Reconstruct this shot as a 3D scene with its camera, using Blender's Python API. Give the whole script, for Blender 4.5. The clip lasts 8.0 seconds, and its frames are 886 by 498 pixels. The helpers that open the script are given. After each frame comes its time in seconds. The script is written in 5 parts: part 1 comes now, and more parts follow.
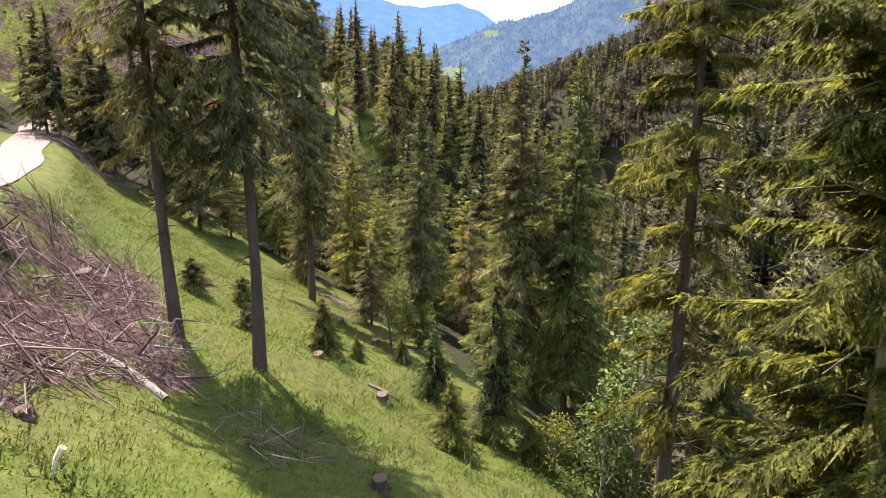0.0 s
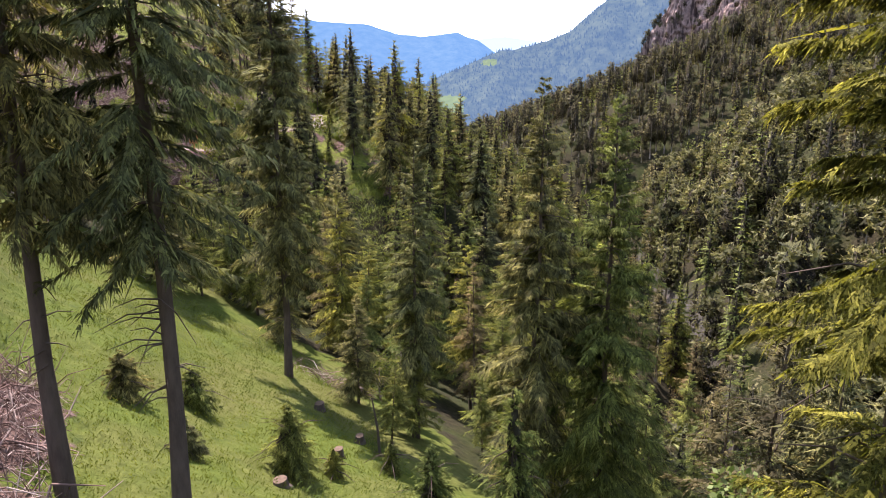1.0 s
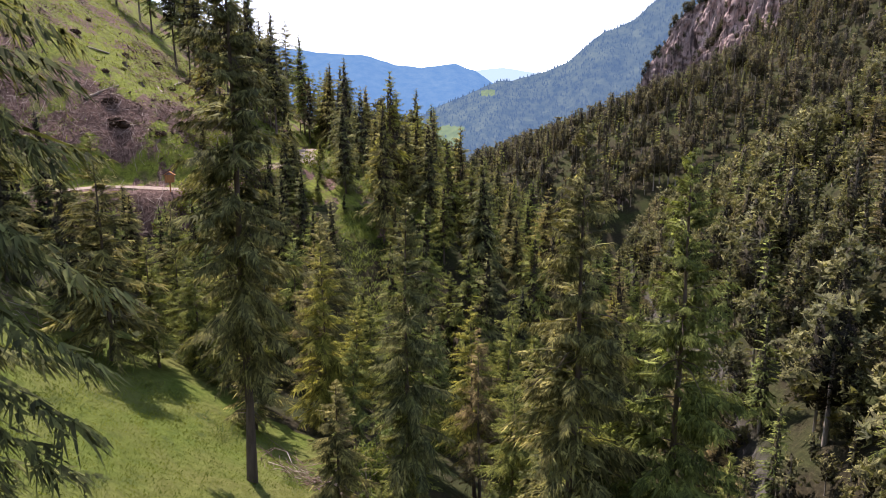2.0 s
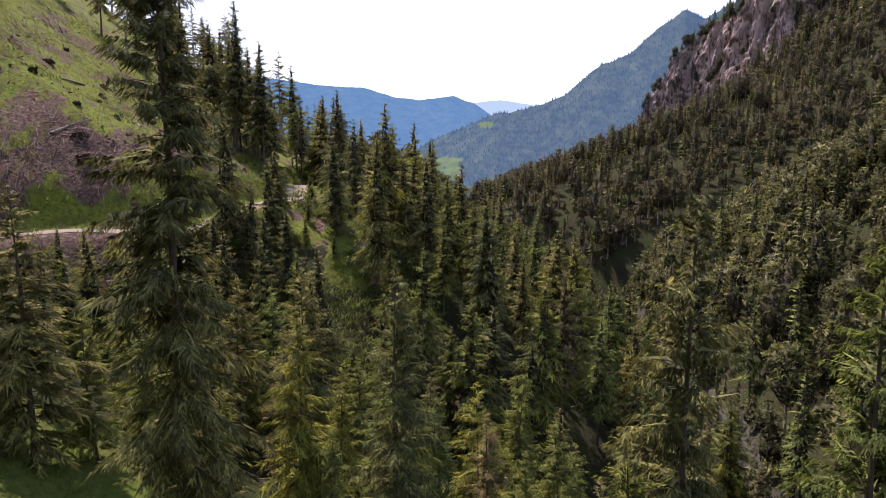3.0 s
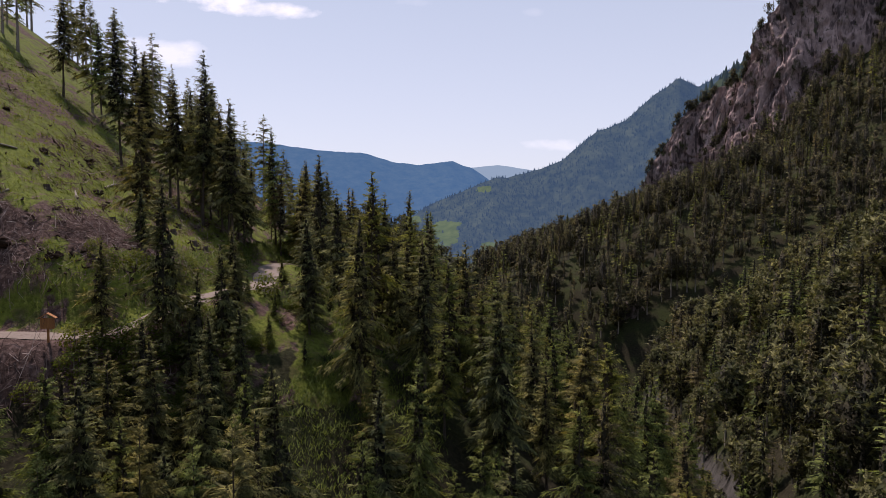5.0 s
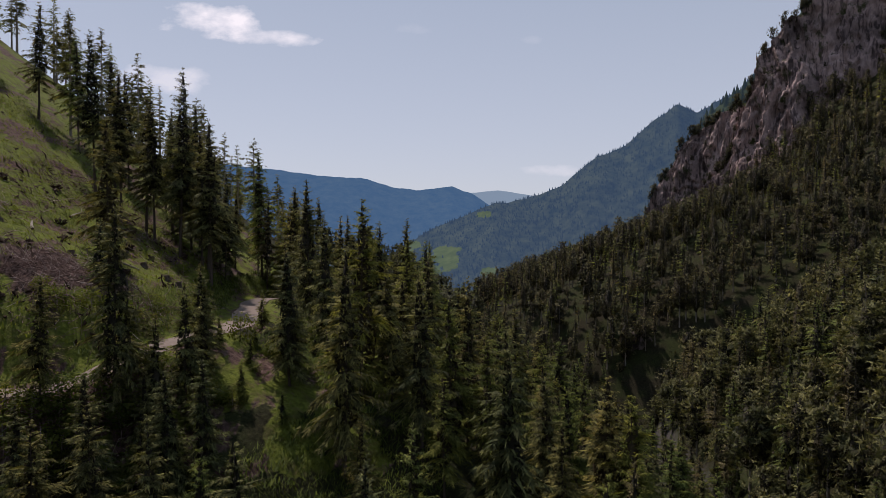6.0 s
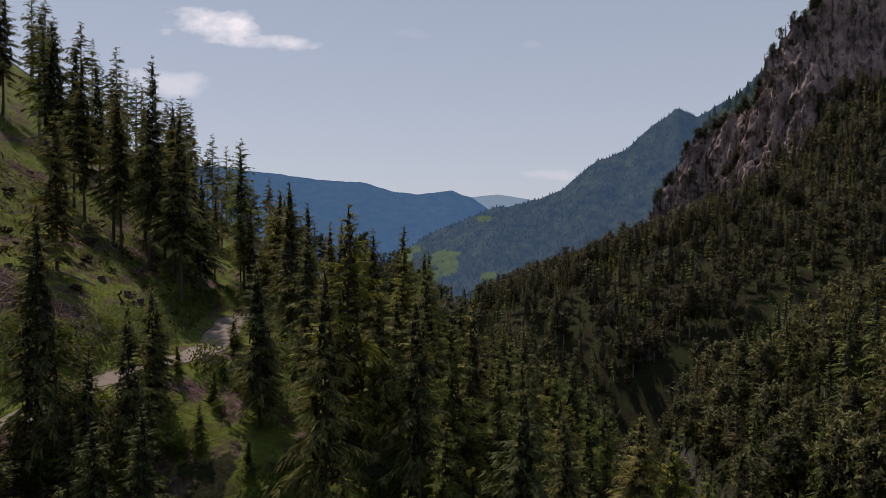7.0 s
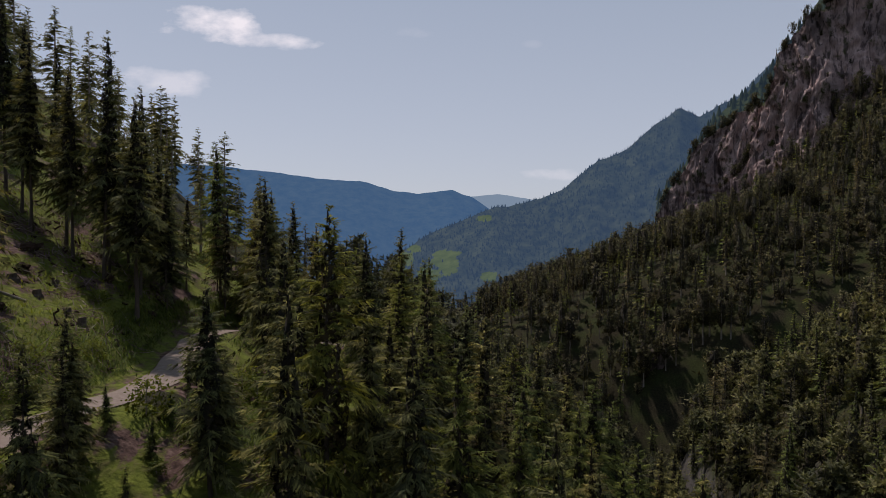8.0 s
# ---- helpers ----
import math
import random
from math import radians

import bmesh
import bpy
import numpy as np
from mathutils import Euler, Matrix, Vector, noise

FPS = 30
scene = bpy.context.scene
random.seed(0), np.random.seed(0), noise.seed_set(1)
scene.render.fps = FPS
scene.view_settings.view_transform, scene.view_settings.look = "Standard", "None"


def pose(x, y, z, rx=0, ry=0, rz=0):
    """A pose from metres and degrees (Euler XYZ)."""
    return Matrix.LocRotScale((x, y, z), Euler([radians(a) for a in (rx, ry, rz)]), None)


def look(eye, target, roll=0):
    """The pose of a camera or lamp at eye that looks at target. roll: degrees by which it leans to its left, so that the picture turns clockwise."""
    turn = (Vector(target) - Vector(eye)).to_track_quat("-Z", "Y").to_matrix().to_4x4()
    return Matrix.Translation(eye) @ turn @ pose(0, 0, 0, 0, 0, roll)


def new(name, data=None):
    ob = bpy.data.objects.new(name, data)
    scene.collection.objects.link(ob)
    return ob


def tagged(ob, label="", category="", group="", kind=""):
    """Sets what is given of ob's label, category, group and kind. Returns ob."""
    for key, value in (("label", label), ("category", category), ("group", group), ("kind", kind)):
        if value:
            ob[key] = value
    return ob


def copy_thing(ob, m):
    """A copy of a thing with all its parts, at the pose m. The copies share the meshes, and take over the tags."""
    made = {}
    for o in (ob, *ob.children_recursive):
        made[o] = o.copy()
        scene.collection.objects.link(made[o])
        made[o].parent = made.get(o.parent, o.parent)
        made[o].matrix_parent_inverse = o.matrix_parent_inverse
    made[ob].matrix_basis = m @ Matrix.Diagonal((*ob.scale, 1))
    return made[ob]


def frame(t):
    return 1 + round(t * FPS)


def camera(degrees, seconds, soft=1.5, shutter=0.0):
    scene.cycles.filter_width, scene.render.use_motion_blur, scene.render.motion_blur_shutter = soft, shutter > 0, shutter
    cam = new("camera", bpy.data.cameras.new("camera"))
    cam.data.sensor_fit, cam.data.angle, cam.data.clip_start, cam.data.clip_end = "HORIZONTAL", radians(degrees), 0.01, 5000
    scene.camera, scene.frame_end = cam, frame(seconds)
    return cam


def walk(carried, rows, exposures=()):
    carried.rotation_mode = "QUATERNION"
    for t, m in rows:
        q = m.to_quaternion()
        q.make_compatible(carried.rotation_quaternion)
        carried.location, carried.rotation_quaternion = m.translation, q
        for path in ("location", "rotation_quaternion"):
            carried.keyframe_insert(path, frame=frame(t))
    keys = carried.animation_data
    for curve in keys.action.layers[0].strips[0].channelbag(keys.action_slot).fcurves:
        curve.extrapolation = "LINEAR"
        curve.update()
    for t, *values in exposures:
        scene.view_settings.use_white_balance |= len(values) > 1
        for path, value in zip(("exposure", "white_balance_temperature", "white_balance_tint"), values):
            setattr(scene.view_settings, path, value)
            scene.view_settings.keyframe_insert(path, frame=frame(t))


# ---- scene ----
cam = camera(65.9, 8.0, soft=0.85)
METRES, EYE, TILT, LEAN, TURN = 65.0, 20.0, -15.4, 0.0, 0.0
ROWS = [
    (0.0, 0.0, 0.0, 0.0, -0.0, -0.0, -0.0),
    (0.5, 0.0, 0.051, 0.0176, -0.04, 1.05, 0.06),
    (1.0, 0.0003, 0.104, 0.0361, -0.04, 2.23, 0.1),
    (1.5, 0.0002, 0.1583, 0.0551, -0.09, 3.41, 0.11),
    (3.0, -0.0019, 0.3218, 0.1129, -0.28, 7.18, 0.12),
    (3.5, -0.0025, 0.3786, 0.1336, -0.32, 8.5, 0.09),
    (4.0, -0.0028, 0.4355, 0.1546, -0.37, 9.82, 0.09),
    (4.5, -0.003, 0.4915, 0.1751, -0.4, 11.14, 0.1),
    (5.0, -0.0032, 0.5478, 0.1962, -0.43, 12.46, 0.1),
    (6.5, -0.0015, 0.7225, 0.26, -0.45, 14.9, 0.09),
    (7.0, -0.0031, 0.791, 0.2835, -0.49, 14.9, 0.06),
    (7.5, -0.0042, 0.8607, 0.3088, -0.52, 14.88, 0.01),
    (8.0, -0.0059, 0.9417, 0.336, -0.53, 14.85, -0.12),
]
EXPOSURES = [(t, stops, 6480.0, 27.0 if t < 5.5 else 20.5) for t, stops in ((0.0, 1.8), (1.0, 1.6), (1.5, 1.42), (3.0, 0.82), (4.0, 0.38), (5.0, -0.06), (6.5, -0.58), (8.0, -0.62))]
walk(cam, [(t, pose(0, 0, EYE, TILT, LEAN, TURN) @ pose(METRES * x, METRES * y, METRES * z, 90 + pitch, roll, yaw)) for t, x, y, z, yaw, pitch, roll in ROWS], EXPOSURES)

# ---- light ----
SUN_AZ, SUN_EL = -37.0, 61.0  # degrees; azimuth from +y, minus is to the left
sun_way = Vector((math.sin(radians(SUN_AZ)) * math.cos(radians(SUN_EL)), math.cos(radians(SUN_AZ)) * math.cos(radians(SUN_EL)), math.sin(radians(SUN_EL))))
sun_lamp = new("sun", bpy.data.lights.new("sun", "SUN"))
sun_lamp.data.energy, sun_lamp.data.angle, sun_lamp.data.color = 5.0, radians(0.6), (1.0, 0.95, 0.86)
sun_lamp.matrix_world = look(sun_way * 100, (0, 0, 0))

world = bpy.data.worlds.new("world")
scene.world = world
world.use_nodes = True
wn, wl = world.node_tree.nodes, world.node_tree.links
sky = wn.new("ShaderNodeTexSky")
sky.sky_type, sky.sun_disc = "NISHITA", False
sky.sun_elevation, sky.sun_rotation = radians(SUN_EL), radians(SUN_AZ)
sky.altitude, sky.air_density, sky.dust_density, sky.ozone_density = 1100.0, 1.0, 3.0, 1.0
wn["Background"].inputs["Strength"].default_value = 0.115


def sky_math(how, a, b=0.0, clamp=False):
    n = wn.new("ShaderNodeMath")
    n.operation, n.use_clamp = how, clamp
    for socket, v in zip(n.inputs, (a, b)):
        if isinstance(v, bpy.types.NodeSocket):
            wl.new(v, socket)
        else:
            socket.default_value = v
    return n.outputs[0]


def sky_mix(fac, a, b):
    n = wn.new("ShaderNodeMix")
    n.data_type = "RGBA"
    for socket, v in ((n.inputs[0], fac), (n.inputs[6], a), (n.inputs[7], b)):
        if isinstance(v, bpy.types.NodeSocket):
            wl.new(v, socket)
        elif isinstance(v, tuple):
            socket.default_value = (*v, 1.0)
        else:
            socket.default_value = v
    return n.outputs[2]


way = wn.new("ShaderNodeSeparateXYZ")
wl.new(wn.new("ShaderNodeTexCoord").outputs["Generated"], way.inputs[0])
ahead = sky_math("MAXIMUM", way.outputs["Y"], 0.05)
across, above = sky_math("DIVIDE", way.outputs["X"], ahead), sky_math("DIVIDE", way.outputs["Z"], ahead)
flat = wn.new("ShaderNodeCombineXYZ")
wl.new(across, flat.inputs[0]), wl.new(sky_math("MULTIPLY", above, 1.8), flat.inputs[1])
puffs = wn.new("ShaderNodeTexNoise")
puffs.inputs["Scale"].default_value, puffs.inputs["Detail"].default_value, puffs.inputs["Roughness"].default_value = 15.0, 9.0, 0.58
wl.new(flat.outputs[0], puffs.inputs["Vector"])
# high thin haze, paler towards the horizon
low = sky_math("SUBTRACT", 1.0, sky_math("MULTIPLY", sky_math("ABSOLUTE", way.outputs["Z"]), 1.6), True)
veil = sky_mix(low, (3.3, 4.6, 5.8), (7.7, 8.5, 9.0))
colour = sky_mix(0.7, sky.outputs["Color"], veil)
for cx, cz, wide, tall, thick in ((-0.335, 0.318, 0.085, 0.03, 0.95), (-0.235, 0.291, 0.085, 0.014, 0.7), (-0.4, 0.23, 0.08, 0.026, 0.45), (0.17, 0.1, 0.055, 0.012, 0.3), (-0.03, 0.306, 0.04, 0.012, 0.1), (0.135, 0.29, 0.02, 0.008, 0.08)):
    ex = sky_math("POWER", sky_math("DIVIDE", sky_math("SUBTRACT", across, cx), wide), 2.0)
    ez = sky_math("POWER", sky_math("DIVIDE", sky_math("SUBTRACT", above, cz), tall), 2.0)
    inside = sky_math("SUBTRACT", 0.75, sky_math("ADD", ex, ez))
    inside = sky_math("ADD", inside, sky_math("MULTIPLY", sky_math("SUBTRACT", puffs.outputs["Fac"], 0.5), 3.0))
    colour = sky_mix(sky_math("MULTIPLY", sky_math("MULTIPLY", inside, 1.1, True), thick), colour, (11.5, 11.4, 11.5))
wl.new(colour, wn["Background"].inputs["Color"])


# ---- materials ----
class Nodes:
    """A material's node tree with short calls."""

    def __init__(self, name):
        self.mat = bpy.data.materials.new(name)
        self.mat.use_nodes = True
        self.n, self.l = self.mat.node_tree.nodes, self.mat.node_tree.links
        self.bsdf = self.n["Principled BSDF"]
        self.out = self.n["Material Output"]
        self.place = self.n.new("ShaderNodeNewGeometry")

    def link(self, a, b):
        self.l.new(a, b)

    def noise(self, scale, detail=4.0, rough=0.55, stretch=None, local=False):
        t = self.n.new("ShaderNodeTexNoise")
        t.inputs["Scale"].default_value, t.inputs["Detail"].default_value, t.inputs["Roughness"].default_value = scale, detail, rough
        src = self.place.outputs["Position"]
        if local:
            src = self.n.new("ShaderNodeTexCoord").outputs["Object"]
        if stretch:
            m = self.n.new("ShaderNodeMapping")
            m.inputs["Scale"].default_value = stretch
            self.link(src, m.inputs["Vector"])
            src = m.outputs["Vector"]
        self.link(src, t.inputs["Vector"])
        return t.outputs["Fac"]

    def ramp(self, fac, stops):
        r = self.n.new("ShaderNodeValToRGB")
        while len(r.color_ramp.elements) < len(stops):
            r.color_ramp.elements.new(0.5)
        for e, (at, c) in zip(r.color_ramp.elements, stops):
            e.position, e.color = at, (*c, 1.0)
        self.link(fac, r.inputs["Fac"])
        return r.outputs["Color"]

    def mix(self, fac, a, b, how="MIX"):
        m = self.n.new("ShaderNodeMix")
        m.data_type, m.blend_type = "RGBA", how
        for socket, v in ((m.inputs[0], fac), (m.inputs[6], a), (m.inputs[7], b)):
            if isinstance(v, bpy.types.NodeSocket):
                self.link(v, socket)
            elif isinstance(v, tuple):
                socket.default_value = (*v, 1.0)
            else:
                socket.default_value = v
        return m.outputs[2]

    def step(self, fac, low, high):
        m = self.n.new("ShaderNodeMapRange")
        m.inputs["From Min"].default_value, m.inputs["From Max"].default_value = low, high
        self.link(fac, m.inputs["Value"])
        return m.outputs["Result"]

    def bump(self, fac, strength, distance):
        b = self.n.new("ShaderNodeBump")
        b.inputs["Strength"].default_value, b.inputs["Distance"].default_value = strength, distance
        self.link(fac, b.inputs["Height"])
        self.link(b.outputs["Normal"], self.bsdf.inputs["Normal"])

    def done(self, colour, rough=0.85, spec=0.2):
        if isinstance(colour, tuple):
            self.bsdf.inputs["Base Color"].default_value = (*colour, 1.0)
        else:
            self.link(colour, self.bsdf.inputs["Base Color"])
        self.bsdf.inputs["Roughness"].default_value = rough
        self.bsdf.inputs["Specular IOR Level"].default_value = spec
        return self.mat


def foliage(name, dark, mid, light, through_share=0.25, needles=True, gaps=0.45, grain=11.0):
    """Needles or leaves: tint by leaf, by tree and by patch, open between the needles, with some light passing through."""
    k = Nodes(name)
    leaf = k.ramp(k.place.outputs["Random Per Island"], [(0.0, dark), (0.55, mid), (1.0, light)])
    patch = k.ramp(k.noise(0.11, 3.0), [(0.3, (0.68, 0.74, 0.76)), (0.7, (1.3, 1.22, 0.98))])
    tint = k.mix(1.0, leaf, patch, "MULTIPLY")
    info = k.n.new("ShaderNodeObjectInfo")
    own = k.ramp(info.outputs["Random"], [(0.0, (0.75, 0.85, 0.88)), (0.5, (1.0, 1.0, 1.0)), (1.0, (1.25, 1.12, 0.9))])
    tint = k.mix(1.0, tint, own, "MULTIPLY")
    if needles:
        tint = k.mix(1.0, tint, k.ramp(k.noise(1.7, 2.0), [(0.35, (0.6, 0.62, 0.65)), (0.65, (1.3, 1.26, 1.15))]), "MULTIPLY")
    k.done(tint, 0.7, 0.08)
    # twigs stand out from the crown, and catch the light as the crown's side does
    side_way = k.n.new("ShaderNodeAttribute")
    side_way.attribute_name = "out"
    turn = k.n.new("ShaderNodeVectorTransform")
    turn.vector_type, turn.convert_from, turn.convert_to = "NORMAL", "OBJECT", "WORLD"
    k.link(side_way.outputs["Vector"], turn.inputs[0])
    lean = k.n.new("ShaderNodeVectorMath")
    lean.operation = "MULTIPLY_ADD"
    k.link(turn.outputs[0], lean.inputs[0])
    lean.inputs[1].default_value = (1.6, 1.6, 1.6)
    k.link(k.place.outputs["Normal"], lean.inputs[2])
    unit = k.n.new("ShaderNodeVectorMath")
    unit.operation = "NORMALIZE"
    k.link(lean.outputs[0], unit.inputs[0])
    k.link(unit.outputs[0], k.bsdf.inputs["Normal"])
    glow = k.n.new("ShaderNodeBsdfTranslucent")
    k.link(k.mix(1.0, tint, (1.2, 1.22, 0.65), "MULTIPLY"), glow.inputs["Color"])
    both = k.n.new("ShaderNodeMixShader")
    both.inputs["Fac"].default_value = through_share
    k.link(k.bsdf.outputs["BSDF"], both.inputs[1])
    k.link(glow.outputs["BSDF"], both.inputs[2])
    shown = both.outputs["Shader"]
    if needles:
        air = k.n.new("ShaderNodeBsdfTransparent")
        tuft = k.n.new("ShaderNodeMixShader")
        k.link(k.step(k.noise(grain, 3.0, 0.7), gaps - 0.015, gaps + 0.015), tuft.inputs["Fac"])
        k.link(air.outputs["BSDF"], tuft.inputs[1])
        k.link(shown, tuft.inputs[2])
        shown = tuft.outputs["Shader"]
    k.link(shown, k.out.inputs["Surface"])
    return k.mat


SPRUCE = foliage("spruce_needles", (0.057, 0.058, 0.03), (0.124, 0.121, 0.053), (0.25, 0.24, 0.1), 0.22, gaps=0.42, grain=9.0)
# these two put a sunlit yellow-green into the spruce colour
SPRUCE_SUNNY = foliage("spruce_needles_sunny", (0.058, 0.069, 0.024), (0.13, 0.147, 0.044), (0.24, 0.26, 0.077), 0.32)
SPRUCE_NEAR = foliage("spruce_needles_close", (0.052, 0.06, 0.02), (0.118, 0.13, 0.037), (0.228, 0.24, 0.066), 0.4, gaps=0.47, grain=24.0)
LARCH = foliage("larch_needles", (0.078, 0.095, 0.036), (0.147, 0.168, 0.057), (0.27, 0.287, 0.097), 0.35, grain=7.0)
# the back slope's shade and the spur's sunlight are put into two pine colours
PINE = foliage("pine_needles", (0.05, 0.047, 0.033), (0.092, 0.085, 0.052), (0.165, 0.15, 0.088), 0.2, gaps=0.44, grain=5.0)
SUNLIT_OLIVE_PINE = foliage("sunlit_olive_pine_needles", (0.078, 0.074, 0.043), (0.138, 0.129, 0.066), (0.23, 0.212, 0.105), 0.25, gaps=0.45, grain=5.0)
RUSTY = foliage("rusty_needles", (0.08, 0.064, 0.037), (0.135, 0.107, 0.058), (0.205, 0.17, 0.097), gaps=0.48, grain=7.0)
# inner twigs, with the shade inside a crown put into a near-black colour
INNER = foliage("shaded_inner_twigs", (0.022, 0.018, 0.014), (0.036, 0.03, 0.021), (0.055, 0.046, 0.032), 0.0, gaps=0.5, grain=3.0)
BROADLEAF = foliage("broad_leaves", (0.054, 0.081, 0.0236), (0.101, 0.135, 0.0405), (0.203, 0.236, 0.115), 0.4, needles=False)
GRASS_BLADE = foliage("grass_blades", (0.058, 0.08, 0.013), (0.094, 0.122, 0.02), (0.138, 0.165, 0.036), 0.38, needles=False)
HERB = foliage("herb_leaves", (0.055, 0.072, 0.017), (0.1, 0.122, 0.027), (0.165, 0.18, 0.046), 0.35, needles=False)


def bark_material(name, a, b):
    k = Nodes(name)
    f = k.noise(6.0, 6.0, 0.65, (1, 1, 0.25))
    g = k.noise(0.7, 3.0)
    c = k.mix(g, k.ramp(f, [(0.3, a), (0.75, b)]), k.ramp(f, [(0.3, b), (0.8, tuple(min(1, v * 1.5) for v in b))]))
    k.bump(f, 0.8, 0.05)
    return k.done(c, 0.9, 0.1)


BARK = bark_material("bark", (0.035, 0.027, 0.023), (0.095, 0.073, 0.061))
BARK_GREY = bark_material("grey_bark", (0.12, 0.1, 0.085), (0.27, 0.23, 0.19))
STICKS = Nodes("dry_sticks")
STICKS = STICKS.done(STICKS.mix(STICKS.noise(1.2, 3.0), STICKS.ramp(STICKS.place.outputs["Random Per Island"], [(0.0, (0.05, 0.032, 0.026)), (0.4, (0.16, 0.108, 0.094)), (0.75, (0.32, 0.24, 0.215)), (1.0, (0.58, 0.5, 0.45))]), (0.13, 0.08, 0.068)), 0.9, 0.1)
CUT_WOOD = Nodes("cut_wood")
CUT_WOOD = CUT_WOOD.done(CUT_WOOD.ramp(CUT_WOOD.noise(9.0, 4.0), [(0.3, (0.07, 0.045, 0.03)), (0.75, (0.15, 0.1, 0.07))]), 0.8, 0.2)


def ground_material(name, colours, scale, relief, patch_a, patch_b):
    k = Nodes(name)
    fine = k.noise(scale, 6.0, 0.65)
    c = k.ramp(fine, colours)
    wide = k.noise(0.16, 5.0, 0.6)
    c = k.mix(k.step(wide, 0.42, 0.62), c, k.mix(fine, patch_a, patch_b))
    k.bump(fine, 0.8, relief)
    return k.done(c, 0.95, 0.1)


def valley_ground():
    """Forest floor, meadow, felled slope and brush litter; the plan's shares say where each lies."""
    k = Nodes("valley_ground")
    fine, mid, wide = k.noise(2.4, 6.0, 0.66), k.noise(0.6, 5.0, 0.62), k.noise(0.16, 5.0, 0.6)
    floor = k.mix(k.step(wide, 0.42, 0.62), k.ramp(fine, [(0.3, (0.012, 0.01, 0.006)), (0.55, (0.028, 0.024, 0.013)), (0.8, (0.06, 0.05, 0.03))]), k.ramp(fine, [(0.3, (0.016, 0.02, 0.007)), (0.8, (0.05, 0.058, 0.018))]))
    grass = k.ramp(fine, [(0.25, (0.038, 0.057, 0.01)), (0.5, (0.066, 0.088, 0.014)), (0.8, (0.1, 0.12, 0.025))])
    grass = k.mix(k.step(wide, 0.42, 0.62), grass, k.ramp(fine, [(0.3, (0.066, 0.07, 0.016)), (0.8, (0.125, 0.13, 0.04))]))
    grass = k.mix(k.step(mid, 0.6, 0.68), grass, k.ramp(fine, [(0.3, (0.022, 0.032, 0.008)), (0.75, (0.06, 0.078, 0.018))]))
    slope = k.ramp(fine, [(0.3, (0.05, 0.062, 0.012)), (0.55, (0.125, 0.145, 0.023)), (0.8, (0.19, 0.2, 0.04))])
    slope = k.mix(k.step(mid, 0.5, 0.62), slope, k.ramp(fine, [(0.3, (0.035, 0.04, 0.012)), (0.75, (0.13, 0.115, 0.04))]))
    litter = k.ramp(fine, [(0.3, (0.03, 0.018, 0.014)), (0.5, (0.09, 0.055, 0.046)), (0.75, (0.22, 0.15, 0.13))])
    # litter lies in streaks down the felled slope
    streak = k.step(k.noise(0.15, 6.0, 0.68, (1.6, 0.7, 1.0)), 0.51, 0.56)
    slope = k.mix(streak, slope, litter)

    def share(name):
        a = k.n.new("ShaderNodeAttribute")
        a.attribute_name = name
        ragged = k.n.new("ShaderNodeMath")
        ragged.operation = "ADD"
        k.link(a.outputs["Fac"], ragged.inputs[0])
        k.link(k.step(mid, 0.2, 0.8), ragged.inputs[1])
        return k.step(ragged.outputs[0], 0.88, 1.12)

    up = k.n.new("ShaderNodeSeparateXYZ")
    k.link(k.place.outputs["Normal"], up.inputs["Vector"])
    bare = k.n.new("ShaderNodeMath")
    bare.operation = "ADD"
    k.link(up.outputs["Z"], bare.inputs[0])
    k.link(k.step(mid, -1.5, 4.0), bare.inputs[1])
    stone = k.ramp(k.noise(0.7, 7.0, 0.7, (1, 1, 0.4)), [(0.35, (0.02, 0.018, 0.015)), (0.5, (0.075, 0.068, 0.06)), (0.7, (0.1, 0.09, 0.084))])
    floor = k.mix(k.step(bare.outputs[0], 0.78, 0.92), stone, floor)
    col = k.mix(share("meadow"), floor, grass)
    col = k.mix(share("felled"), col, slope)
    col = k.mix(share("litter"), col, litter)
    k.bump(fine, 0.8, 0.22)
    return k.done(col, 0.95, 0.1)


VALLEY = valley_ground()
GRAVEL = ground_material("road_gravel", [(0.3, (0.145, 0.112, 0.09)), (0.6, (0.22, 0.173, 0.145)), (0.8, (0.3, 0.245, 0.21))], 3.0, 0.05, (0.17, 0.132, 0.106), (0.26, 0.207, 0.172))


def rock_material(name, a, b, c, green):
    k = Nodes(name)
    f = k.noise(0.35, 8.0, 0.68, (1, 1, 0.45))
    g = k.noise(0.06, 4.0, 0.6, (1, 1, 0.3))
    col = k.mix(k.step(g, 0.35, 0.65), k.ramp(f, [(0.3, a), (0.5, b), (0.72, c)]), k.ramp(f, [(0.3, a), (0.7, b)]))
    # upright cracks and dark water streaks, and mossy holds
    crack = k.noise(0.55, 4.0, 0.6, (1, 1, 0.1))
    col = k.mix(1.0, col, k.ramp(crack, [(0.4, (0.3, 0.3, 0.32)), (0.5, (1.0, 1.0, 1.0))]), "MULTIPLY")
    col = k.mix(k.step(k.noise(0.16, 5.0, 0.65, (1, 1, 0.8)), 0.56, 0.66), col, green)
    up = k.n.new("ShaderNodeSeparateXYZ")
    k.link(k.place.outputs["Normal"], up.inputs["Vector"])
    flat = k.step(up.outputs["Z"], 0.6, 0.85)
    col = k.mix(flat, col, green)
    col = k.mix(1.0, col, k.ramp(k.noise(0.035, 5.0, 0.6), [(0.36, (0.4, 0.4, 0.4)), (0.54, (1.05, 1.0, 0.97))]), "MULTIPLY")
    k.bump(f, 1.0, 1.2)
    return k.done(col, 0.9, 0.1)


